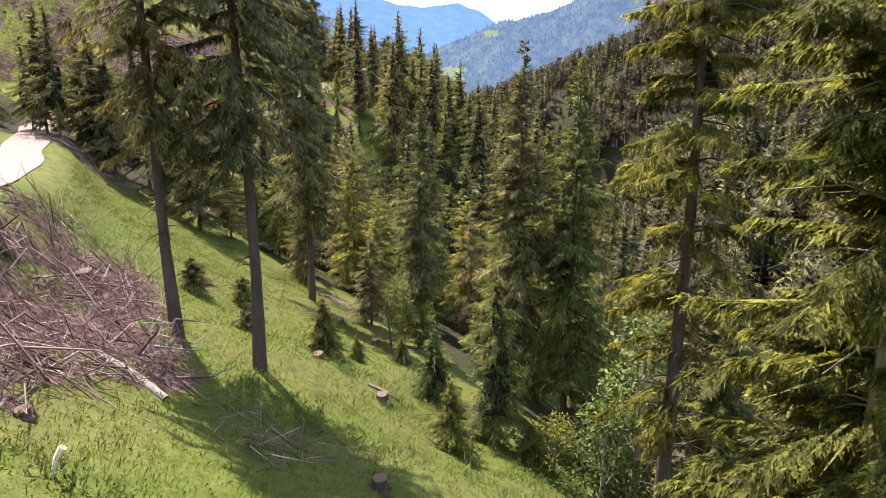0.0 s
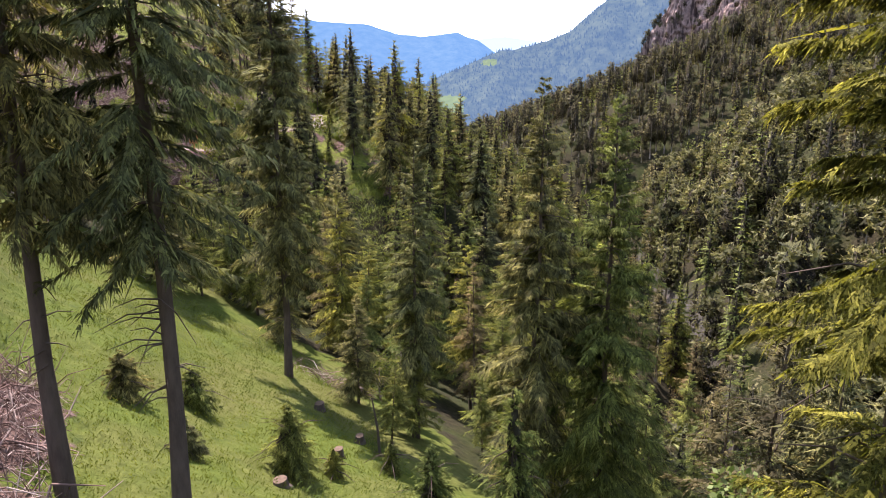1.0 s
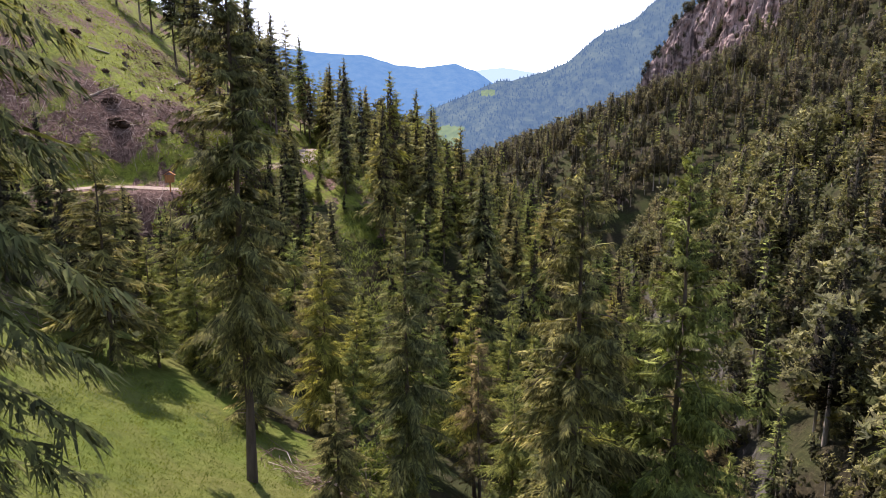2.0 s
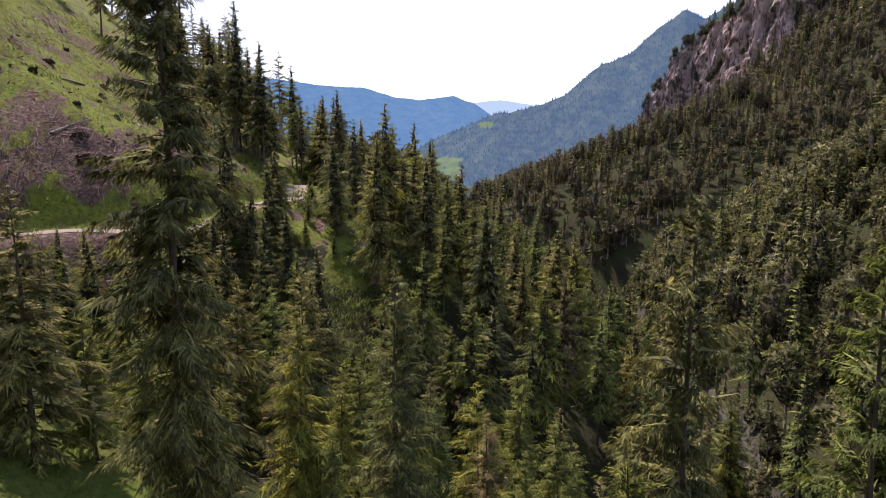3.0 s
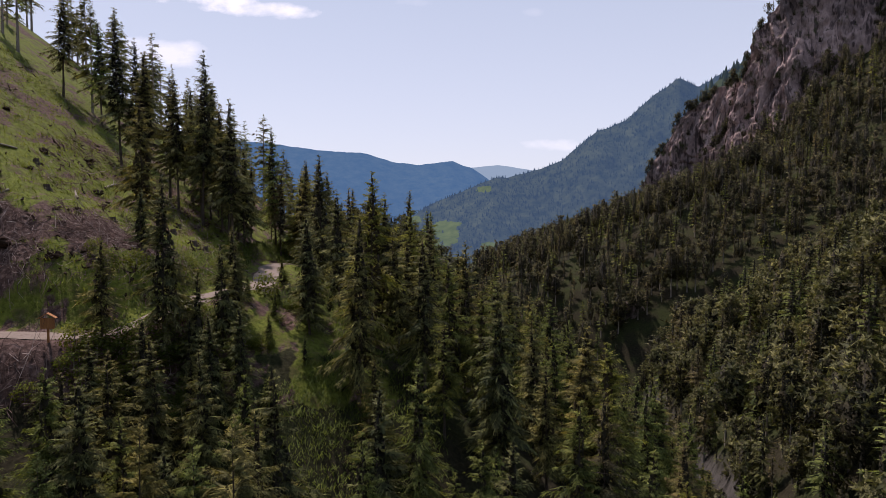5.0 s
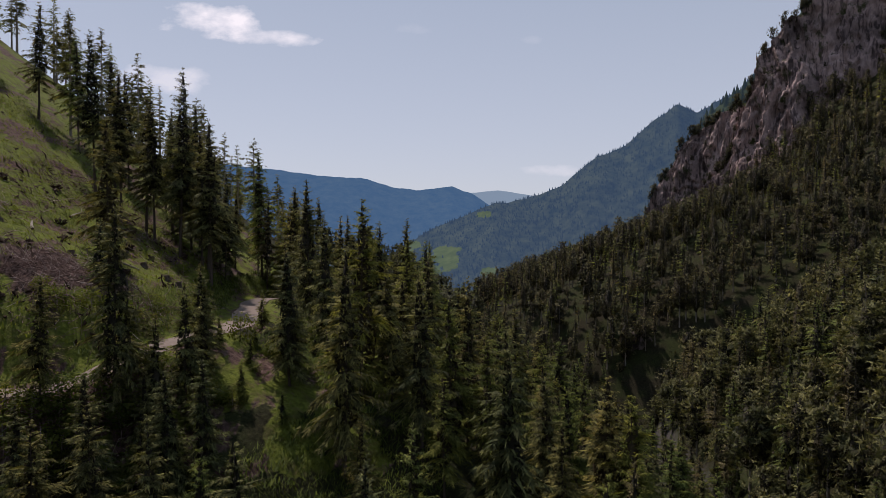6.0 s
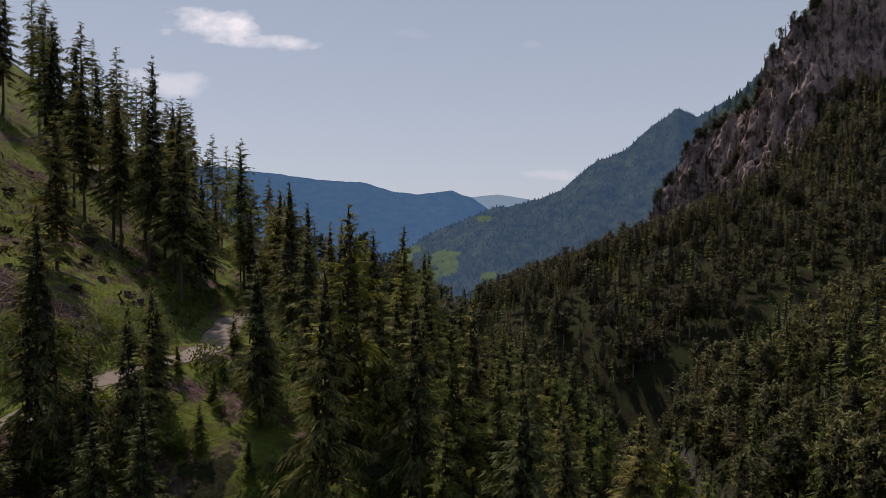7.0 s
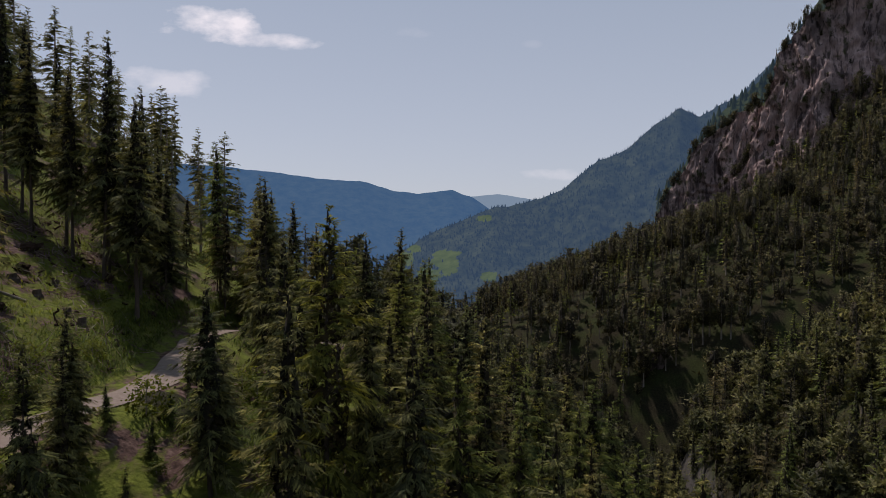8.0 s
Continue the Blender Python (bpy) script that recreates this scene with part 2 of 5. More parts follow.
ROCK = rock_material("limestone", (0.2, 0.15, 0.145), (0.42, 0.315, 0.3), (0.62, 0.48, 0.45), (0.0518, 0.0604, 0.0231))


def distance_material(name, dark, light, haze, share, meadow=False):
    """Far slopes, a plain backdrop: haze of kilometres of air put in as glow."""
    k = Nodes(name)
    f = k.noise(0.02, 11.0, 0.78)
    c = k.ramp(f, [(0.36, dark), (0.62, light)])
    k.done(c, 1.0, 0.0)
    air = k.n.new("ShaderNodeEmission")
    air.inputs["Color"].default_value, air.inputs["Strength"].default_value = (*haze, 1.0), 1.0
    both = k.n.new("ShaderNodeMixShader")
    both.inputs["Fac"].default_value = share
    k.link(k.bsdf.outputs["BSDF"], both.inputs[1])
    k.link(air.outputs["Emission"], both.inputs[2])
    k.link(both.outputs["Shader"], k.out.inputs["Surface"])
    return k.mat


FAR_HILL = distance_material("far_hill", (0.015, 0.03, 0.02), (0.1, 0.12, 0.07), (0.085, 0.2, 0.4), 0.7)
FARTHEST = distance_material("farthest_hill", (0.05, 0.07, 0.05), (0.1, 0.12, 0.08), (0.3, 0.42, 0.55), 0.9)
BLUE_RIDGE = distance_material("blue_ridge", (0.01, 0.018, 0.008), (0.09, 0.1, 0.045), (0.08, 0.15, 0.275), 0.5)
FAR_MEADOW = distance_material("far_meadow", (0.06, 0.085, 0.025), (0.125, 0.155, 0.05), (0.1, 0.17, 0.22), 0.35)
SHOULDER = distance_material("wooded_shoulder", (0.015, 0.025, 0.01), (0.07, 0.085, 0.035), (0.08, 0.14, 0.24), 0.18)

# ---- mesh helpers ----


def mesh_of(name, verts, faces, materials, slots=None, smooth=False, out=None):
    """A mesh from numpy vertices (n, 3) and faces (m, 3 or 4)."""
    verts, faces = np.asarray(verts, np.float32), np.asarray(faces, np.int32)
    me = bpy.data.meshes.new(name)
    side = faces.shape[1]
    me.vertices.add(len(verts))
    me.vertices.foreach_set("co", verts.ravel())
    me.loops.add(faces.size)
    me.loops.foreach_set("vertex_index", faces.ravel())
    me.polygons.add(len(faces))
    me.polygons.foreach_set("loop_start", np.arange(0, faces.size, side, dtype=np.int32))
    me.polygons.foreach_set("loop_total", np.full(len(faces), side, np.int32))
    for m in materials:
        me.materials.append(m)
    if slots is not None:
        me.polygons.foreach_set("material_index", np.asarray(slots, np.int32))
    if smooth:
        me.polygons.foreach_set("use_smooth", np.ones(len(faces), bool))
    if out is not None:
        me.attributes.new("out", "FLOAT_VECTOR", "POINT").data.foreach_set("vector", np.asarray(out, np.float32).ravel())
    me.update()
    me.validate()
    return me


def outward(v, R, middle=None, half=1.0):
    """The way out of a crown at each of its points: off the stem and up for a spruce, off the middle for a round crown."""
    v = np.asarray(v, float)
    if middle is None:
        n = np.stack([v[:, 0], v[:, 1], 0.35 * np.hypot(v[:, 0], v[:, 1]) + 0.12 * R], 1)
    else:
        n = np.stack([v[:, 0], v[:, 1], (v[:, 2] - middle) * R / half + 0.1 * R], 1)
    return n / (np.linalg.norm(n, axis=1, keepdims=True) + 1e-6)


def part_mesh(name, me, parent, label=""):
    ob = new(name, me)
    ob.parent = parent
    return tagged(ob, label)


def part(name, bm, material, parent, label=""):
    me = bpy.data.meshes.new(name)
    bm.to_mesh(me)
    bm.free()
    me.materials.append(material)
    return part_mesh(name, me, parent, label)


def joined(pieces):
    """Joins (verts, faces) pairs with faces of one size."""
    vs, fs, n = [], [], 0
    for v, f in pieces:
        vs.append(v)
        fs.append(f + n)
        n += len(v)
    return np.concatenate(vs), np.concatenate(fs)


def tubes(starts, ends, r0, r1, sides=4):
    """Open tapered prisms from starts to ends, all at once."""
    starts, ends = np.asarray(starts, float), np.asarray(ends, float)
    n = len(starts)
    w = ends - starts
    w /= np.linalg.norm(w, axis=1, keepdims=True) + 1e-9
    ref = np.where(np.abs(w[:, 2:3]) > 0.9, [[1.0, 0, 0]], [[0, 0, 1.0]])
    a = np.cross(w, ref)
    a /= np.linalg.norm(a, axis=1, keepdims=True)
    b = np.cross(w, a)
    ang = np.arange(sides) * 2 * np.pi / sides
    ring = a[:, None] * np.cos(ang)[None, :, None] + b[:, None] * np.sin(ang)[None, :, None]
    r0, r1 = np.broadcast_to(r0, n)[:, None, None], np.broadcast_to(r1, n)[:, None, None]
    v = np.concatenate([starts[:, None] + ring * r0, ends[:, None] + ring * r1], 1)
    i = np.arange(sides)
    f = np.stack([i, (i + 1) % sides, (i + 1) % sides + sides, i + sides], 1)
    f = f[None] + (np.arange(n) * 2 * sides)[:, None, None]
    return v.reshape(-1, 3), f.reshape(-1, 4)


def value_noise(x, y, seed):
    """Smooth noise in -1..1 over the plan, for arrays."""
    xi, yi = np.floor(x), np.floor(y)
    fx, fy = x - xi, y - yi
    fx, fy = fx * fx * (3 - 2 * fx), fy * fy * (3 - 2 * fy)

    def corner(i, j):
        h = np.sin(i * 127.1 + j * 311.7 + seed * 74.7) * 43758.5453
        return (h - np.floor(h)) * 2 - 1

    top = corner(xi, yi) * (1 - fx) + corner(xi + 1, yi) * fx
    low = corner(xi, yi + 1) * (1 - fx) + corner(xi + 1, yi + 1) * fx
    return top * (1 - fy) + low * fy


def fbm(x, y, seed, octaves=4):
    total, size = 0.0, 1.0
    for k in range(octaves):
        total = total + size * value_noise(x * 2.0 ** k, y * 2.0 ** k, seed + k)
        size *= 0.5
    return total


# ---- terrain ----
def soft(x, k=2.0):
    return np.logaddexp(0, x / k) * k


def smax(a, b, k=1.5):
    return a + soft(b - a, k)


def smin(a, b, k=1.5):
    return a - soft(a - b, k)


ROAD = np.array([(-6, -30), (-9.6, -13), (-13, 4), (-15.6, 13), (-18.3, 22), (-22.3, 34), (-29.2, 47.5), (-37.3, 63.5), (-43.6, 76), (-42, 84.5), (-36, 88.8), (-29, 90.7), (-25, 93.2), (-22.3, 98), (-20.3, 104), (-19.4, 111), (-20.7, 120), (-22, 128), (-21.5, 135), (-17.5, 141), (-10, 145)], float)


def smooth_line(points, steps=8):
    """Catmull-Rom through the points."""
    p = np.vstack([2 * points[0] - points[1], points, 2 * points[-1] - points[-2]])
    out = []
    for a, b, c, d in zip(p, p[1:], p[2:], p[3:]):
        for t in np.arange(steps) / steps:
            out.append(0.5 * (2 * b + (c - a) * t + (2 * a - 5 * b + 4 * c - d) * t * t + (3 * b - a - 3 * c + d) * t ** 3))
    return np.array(out + [points[-1]])


ROAD_LINE = smooth_line(ROAD)


def gorge_axis(y):
    return np.where(y < 250, 14 + 0.17 * y, 56.5 - 0.25 * (y - 250))


def slopes(x, y):
    """The hillsides before the road was cut into them."""
    near = 13 - 0.45 * x - 0.29 * y - 0.45 * soft(x - 6, 2) + 0.1 * soft(-12 - x, 2)
    below = 15.5 - 0.3 * soft(x + 21, 1) - 0.5 * soft(x + 6, 3) + 0.52 * soft(-21 - x, 1)
    below = below - 0.25 * soft(y - 205, 8)
    front = 14.5 + 0.8 * (y - 84.2 - 0.5 * (x + 46))
    below = below + 0.22 * soft(-40 - x, 4)
    left = smax(near, smin(below, front, 1.2), 1.2)
    d = x - gorge_axis(y)
    wall = 18 / (1 + np.exp(-np.clip(d - 3, -40, 40) / 1.4)) + 0.3 * np.minimum(d, 0)
    # the steep near spur above the gorge, its crest falling away up the valley
    reach = soft(np.minimum(d, 40) - 3, 2) + 0.45 * np.maximum(d - 40, 0)
    spur = -34 - 0.1 * np.clip(y - 112, 0, 65) + (1.15 - 0.0045 * np.clip(y - 112, 0, 130)) * reach - 1.0 * soft(y - 224, 4)
    old = -34 + 0.48 * soft(d - 4, 2) + 0.0005 * np.clip(d, 0, 160) ** 2
    w = np.clip((y - 45) / 55, 0, 1)
    spur = old * (1 - w) + spur * w + wall
    # beyond a side ravine the mountain rises to the foot of the cliffs
    back = 15 + 0.36 * np.minimum(x - 87, 0) + 0.42 * np.maximum(x - 87, 0) + 0.4 * np.clip(y - 300, -70, 10) - 0.06 * np.maximum(y - 310, 0)
    foot = ((x - 136) * 97 + (y - 396) * 70) / 119.6
    back = back + 0.55 * soft(np.minimum(foot, 25) + 45, 5) * np.clip((x - 134) / 40, 0, 1)
    steep = -20 + 0.85 * (y - 264) + 0.75 * (x - 54) - 14 * np.clip((262 - y) / 4, 0, 1)
    right = smax(spur, np.maximum(smin(back, steep, 3), -48), 2.5)
    return smax(np.maximum(left, -60), right, 1.5)


def ground_height(x, y):
    x, y = np.asarray(x, float), np.asarray(y, float)
    z = slopes(x, y)
    z = z + 0.5 * fbm(x * 0.12, y * 0.12, 3) + 0.12 * fbm(x * 0.7, y * 0.7, 9, 2)
    far = np.hypot(x, y)
    z = z + 2.5 * fbm(x * 0.022, y * 0.022, 21) * np.clip((x - gorge_axis(y) - 5) / 40, 0, 1)
    # valley beyond the spur, and level land to the horizon
    z = z - 0.35 * soft(y - 440, 10)
    z = np.where(far > 500, z + (-160 - z) * np.clip((far - 500) / 500, 0, 1), z)
    z = np.clip(z, -170, 160)
    return z


def road_near(x, y):
    """Distance to the road's line and the road's own height there."""
    x, y = np.asarray(x, float), np.asarray(y, float)
    best, height = np.full(x.shape, 1e9), np.zeros(x.shape)
    for (ax, ay), h in zip(ROAD_LINE, ROAD_Z):
        d = np.hypot(x - ax, y - ay)
        near = d < best
        best, height = np.where(near, d, best), np.where(near, h, height)
    return best, height


raw = slopes(ROAD_LINE[:, 0], ROAD_LINE[:, 1])
ROAD_Z = np.convolve(np.pad(raw, 8, "edge"), np.ones(17) / 17, "valid")


def terrain(x, y):
    z = ground_height(x, y)
    d, h = road_near(x, y)
    w = np.clip((5.0 - d) / 3.2, 0, 1)
    w = w * w * (3 - 2 * w)
    return z * (1 - w) + h * w


def height(x, y):
    return float(terrain(np.array([x]), np.array([y]))[0])


def axis(low, high, fine, reach, grow=1.13):
    """Grid lines: fine between low and high, wider and wider outside."""
    mid = list(np.arange(low, high + 1e-6, fine))
    out, step, at = [], fine, high
    while at < reach:
        step *= grow
        at += step
        out.append(at)
    back, step, at = [], fine, low
    while at > -reach:
        step *= grow
        at -= step
        back.append(at)
    return np.array(back[::-1] + mid + out)


def clearing(x, y):
    """1 inside the near meadow."""
    edge = np.minimum(-9 + (50 - y) * 0.5, 14)
    return (x < edge + 1.2 * fbm(x * 0.2, y * 0.2, 5, 2)) & (y < 52.5) & (y > -40)


def clearcut(x, y):
    """1 on the felled slope above the road and on the bank beside it."""
    return (y > 87 + 0.5 * (x + 46)) & (y > 82) & (y < 133 + 0.5 * (-24 - x)) & (x < -19.5) & (x > -140)


gx, gy = axis(-62, 62, 1.0, 4600), axis(-32, 170, 1.0, 4600)
X, Y = np.meshgrid(gx, gy)
Z = terrain(X, Y)
nx, ny = len(gx), len(gy)
ii = (np.arange(ny - 1)[:, None] * nx + np.arange(nx - 1)[None]).ravel()
quads = np.stack([ii, ii + 1, ii + 1 + nx, ii + nx], 1)
def slash_zone(x, y):
    """Where branches were heaped after felling."""
    heap = (fbm(x * 0.7, y * 0.7, 19, 2) > -0.45) & (((x + 12.2 + 0.22 * (y - 20)) / 3.4) ** 2 + ((y - 18.5) / 8.5) ** 2 + 0.9 * fbm(x * 0.3, y * 0.3, 7, 3) < 1)
    bank = (np.abs(y - 80.5 - 0.5 * (x + 46)) < 3.2) & (fbm(x * 0.3, y * 0.3, 8, 2) > -0.5) & (x > -47) & (x < -20)
    up = y - 88.5 - 0.5 * (x + 46)
    above_road = (up > -1) & (up < 10) & (x > -60) & (x < -24) & (fbm(x * 0.22, y * 0.22, 23, 3) > -0.1)
    return heap | bank | above_road


def glade(x, y):
    """Grassy open ground between the road and the gorge, and under the skyline trees."""
    below_road = (x > -23) & (x < -3) & (y > 88 + 0.4 * (x + 22)) & (y < 150) & (fbm(x * 0.15, y * 0.15, 13, 3) > -0.4)
    bank_above = (y > 82 + 0.5 * (x + 46)) & (x < -20) & (x > -90) & (y > 80) & (y < 112)
    return below_road | bank_above | ((x < -18) & (x > -140) & (y > 100) & (y < 175 + 0.5 * (-24 - x)))


ground_mesh = mesh_of("ground", np.stack([X.ravel(), Y.ravel(), Z.ravel()], 1), quads, [VALLEY], None, True)
for share_name, where in (("meadow", clearing(X, Y) | clearing(X + 3, Y - 6) | clearing(X - 4, Y) | clearing(X - 4, Y - 3)), ("felled", clearcut(X, Y) | glade(X, Y)), ("litter", slash_zone(X, Y))):
    ground_mesh.attributes.new(share_name, "FLOAT", "POINT").data.foreach_set("value", where.ravel().astype(np.float32))
ground = new("ground", ground_mesh)
tagged(ground, "steep alpine valley ground with meadow, felled slope and forest floor", "ground", kind="structure")

# the gravel road
line, tang = ROAD_LINE, np.gradient(ROAD_LINE, axis=0)
tang /= np.linalg.norm(tang, axis=1, keepdims=True)
side = np.stack([tang[:, 1], -tang[:, 0]], 1)
offs = np.linspace(-1.45, 1.45, 7)
crown_of_road = np.array([0.02, 0.07, 0.06, 0.1, 0.06, 0.07, 0.02]) + 0.03
wob = 1 + 0.1 * np.sin(np.arange(len(line)) * 0.9)
rv = np.concatenate([np.stack([line[:, 0] + side[:, 0] * o * wob, line[:, 1] + side[:, 1] * o * wob, ROAD_Z + c], 1) for o, c in zip(offs, crown_of_road)])
m = len(line)
rf = np.concatenate([np.stack([np.arange(m - 1) + k * m, np.arange(1, m) + k * m, np.arange(1, m) + (k + 1) * m, np.arange(m - 1) + (k + 1) * m], 1) for k in range(6)])
tagged(new("road", mesh_of("road", rv, rf, [GRAVEL], smooth=True)), "pale gravel forest road cut into the hillside", "road", kind="structure")


# ---- far mountains ----
def far_range(name, distance, outline, foot, material, label, seed, rough, deep=0.35, rows=36, meadow=None, trees=0, tall=14.0):
    """A mountain flank at that distance whose skyline follows (bearing, rise) pairs, both as tangents from the valley."""
    b, r = np.array(outline).T
    bb = np.arange(b[0], b[-1], 0.002 if meadow else 0.004)
    rr = np.interp(bb, b, r) + rough * fbm(bb * 40, bb * 0, seed, 5)
    v = []
    for k in range(rows):
        f = k / (rows - 1)
        d = distance * (1 + deep * (f - 1))
        relief = 0.06 * distance * fbm(bb * 9 + f, np.full_like(bb, f * 3.0), seed + 5, 5) * np.sin(np.pi * min(1, f * 1.02)) * deep
        z = 24 + distance * (foot + (rr - foot) * f ** 0.9)
        v.append(np.stack([bb * (d + relief), d + relief, z], 1))
    n = len(bb)
    v = np.concatenate(v)
    i = (np.arange(rows - 1)[:, None] * n + np.arange(n - 1)[None]).ravel()
    f = np.stack([i, i + 1, i + 1 + n, i + n], 1)
    slots = np.zeros(len(f), int)
    wooded = np.ones(len(f), bool)
    mid = v[f].mean(1)
    if meadow:
        mb, mr = mid[:, 0] / mid[:, 1], (mid[:, 2] - 24) / mid[:, 1]
        edge = 0.5 * fbm(mb * 90, mr * 140, seed + 9, 4)
        for at_b, at_r, wide, high in meadow:
            slots[((mb - at_b) / wide) ** 2 + ((mr - at_r) / high) ** 2 + edge < 1] = 1
        wooded = slots == 0
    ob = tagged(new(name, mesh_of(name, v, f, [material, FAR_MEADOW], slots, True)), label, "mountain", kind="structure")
    if trees:
        r = np.random.default_rng(seed)
        weight = np.where(wooded, 1.0, 0.05) * (mid[:, 2] > 24 + distance * (foot + 0.05))
        pick = r.choice(len(f), trees, p=weight / weight.sum())
        foot_at = v[f[pick, 0]] + (v[f[pick, 2]] - v[f[pick, 0]]) * r.random((trees, 1)) + [0, 0, -2]
        crest = v[-n:][r.integers(0, n, trees // 25)] + [0, 0, -2]
        foot_at = np.concatenate([foot_at, crest])
        h = tall * r.uniform(0.5, 1.2, len(foot_at))
        tops = foot_at + np.stack([0 * h, 0 * h, h], 1)
        tv, tf = tubes(foot_at, tops, h * r.uniform(0.2, 0.32, len(h)), 0.3, 5)
        tagged(new(name + "_woods", mesh_of(name + "_woods", tv, tf, [material])), "countless far conifers on the mountainside", "forest", kind="stuff")
    return ob


def bearing(px):
    return (px - 784) / 1208 + 0.008


def rise(py):
    return (430 - py) / 1208


def outline(*points):
    return [(bearing(x), rise(y)) for x, y in points]


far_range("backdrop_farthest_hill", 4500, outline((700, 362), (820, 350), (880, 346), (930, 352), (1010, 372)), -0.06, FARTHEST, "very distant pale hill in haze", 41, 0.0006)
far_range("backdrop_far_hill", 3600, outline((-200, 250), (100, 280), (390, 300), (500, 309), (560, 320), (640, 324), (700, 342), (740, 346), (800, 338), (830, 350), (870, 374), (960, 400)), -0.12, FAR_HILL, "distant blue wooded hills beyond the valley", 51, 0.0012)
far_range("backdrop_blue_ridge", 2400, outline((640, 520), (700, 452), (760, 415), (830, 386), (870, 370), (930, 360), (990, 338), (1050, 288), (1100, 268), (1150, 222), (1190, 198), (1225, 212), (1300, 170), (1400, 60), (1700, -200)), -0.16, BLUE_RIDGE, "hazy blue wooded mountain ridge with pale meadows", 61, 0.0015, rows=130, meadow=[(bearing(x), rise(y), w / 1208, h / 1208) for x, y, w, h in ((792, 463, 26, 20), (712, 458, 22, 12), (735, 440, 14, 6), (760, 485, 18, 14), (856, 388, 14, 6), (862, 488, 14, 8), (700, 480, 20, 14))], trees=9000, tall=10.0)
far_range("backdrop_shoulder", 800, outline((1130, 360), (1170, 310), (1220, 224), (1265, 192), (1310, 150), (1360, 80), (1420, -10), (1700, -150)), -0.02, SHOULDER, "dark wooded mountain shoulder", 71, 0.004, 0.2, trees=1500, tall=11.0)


# ---- cliffs ----
def cliff(name, label, left, right, z_low, top, seed, bulge, cells=(120, 90), lean=0.25, recess=0.0, green=1.0, cap=700, climb=0.0):
    """A fluted rock wall from plan point left to right, its top edge given as (share, height) pairs."""
    nu, nv = cells
    u, w = np.meshgrid(np.linspace(0, 1, nu), np.linspace(0, 1, nv))
    a, b = np.array(left, float), np.array(right, float)
    run = b - a
    length = np.linalg.norm(run)
    out = np.array([run[1], -run[0]]) / length
    out = out if out @ np.array([0.3, 1.0]) < 0 else -out
    tu, tz = np.array(top).T
    crest = np.interp(u, tu, tz) + 2.5 * fbm(u * length * 0.12, u * 0, seed, 4)
    z = z_low + (crest - z_low) * w
    s = u * length
    bend = 5 * fbm(s * 0.03, z * 0.03, seed + 1, 3)
    buttress = fbm((s + bend) * 0.05, z * 0.01, seed + 3, 3)
    crag = 0.55 * (1 - 2 * np.abs(fbm((s + bend) * 0.17, z * 0.035, seed + 8, 4)))
    ledge = 0.35 * np.round(2.0 * fbm(z * 0.06 + 0.6 * fbm(s * 0.05, z * 0.03, seed + 4, 2), s * 0.04, seed + 11, 3))
    grit = 0.2 * fbm(s * 0.5, z * 0.4, seed + 15, 3)
    off = bulge * (buttress + crag + ledge + grit) - lean * (z - z_low) - recess / (1 + np.exp(-(u - 0.46) * 40))
    over = np.clip(w - 0.97, 0, 1) * cap
    off, z = off - over, z + over * climb
    x, y = a[0] + run[0] * u + out[0] * off, a[1] + run[1] * u + out[1] * off
    i = (np.arange(nv - 1)[:, None] * nu + np.arange(nu - 1)[None]).ravel()
    f = np.stack([i, i + 1, i + 1 + nu, i + nu], 1)
    ob = new(name, mesh_of(name, np.stack([x.ravel(), y.ravel(), z.ravel()], 1), f, [ROCK]))
    tagged(ob, label, "cliff", kind="structure")
    # bushes and small trees hold on where the rock steps back, and a fringe of trees along the top
    back = np.gradient(off, axis=0) / (np.gradient(z, axis=0) + 1e-6)
    luck = np.random.default_rng(seed).random(w.shape)
    hold = (back < -0.9) & (w > 0.1) & (w < 0.95) & (luck < np.where(u > 0.6, 1.5, 0.4) * 0.05 * green)
    hold |= (w > 0.1) & (w < 0.95) & (u > 0.6) & (luck < np.where(w > 0.5, 0.07, 0.02) * green) & (recess > 0)
    fringe = (w > 0.94) & (w < 0.972) & (luck < 0.14 * green)
    return tuple(np.stack([x[m], y[m], z[m]], 1) for m in (hold, fringe))


ledges = [cliff("cliff_main", "tall fluted pinkish grey limestone cliff above the forest", (136, 396), (206, 299), 20, [(0, 52), (0.05, 62), (0.1, 76), (0.13, 87), (0.166, 99), (0.19, 110), (0.25, 121), (0.3, 130), (0.35, 134), (0.4, 141), (0.6, 156), (1, 170)], 4, 4.5, (220, 150), 0.12, 14.0),
          cliff("cliff_tower", "lower grey limestone rock tower beside the cliff", (116, 427), (152, 386), 15, [(0, 38), (0.09, 50), (0.22, 64), (0.37, 79), (0.46, 84), (0.63, 88), (0.74, 91), (0.85, 95), (1, 100)], 17, 3.5, (110, 90), 0.12, cap=350)]


# rock steps in the gorge and on the flank
for left, right, low, high, seed in (((58, 263), (80, 265), -42, -6, 31), ((37.6, 124), (41.0, 143), -42, -21, 33), ((154, 300), (178, 300), 18, 52, 36)):
    drop = high - low
    ledges.append(cliff("gorge_rock", "pale grey limestone step showing between the trees", left, right, low, [(0, low + 0.72 * drop), (0.2, low + 0.9 * drop), (0.45, high), (0.7, high - 0.1 * drop), (0.88, low + 0.85 * drop), (1, low + 0.7 * drop)], seed, 2.2, (44, 48), 0.1, green=2.2, cap=260, climb=0.1))


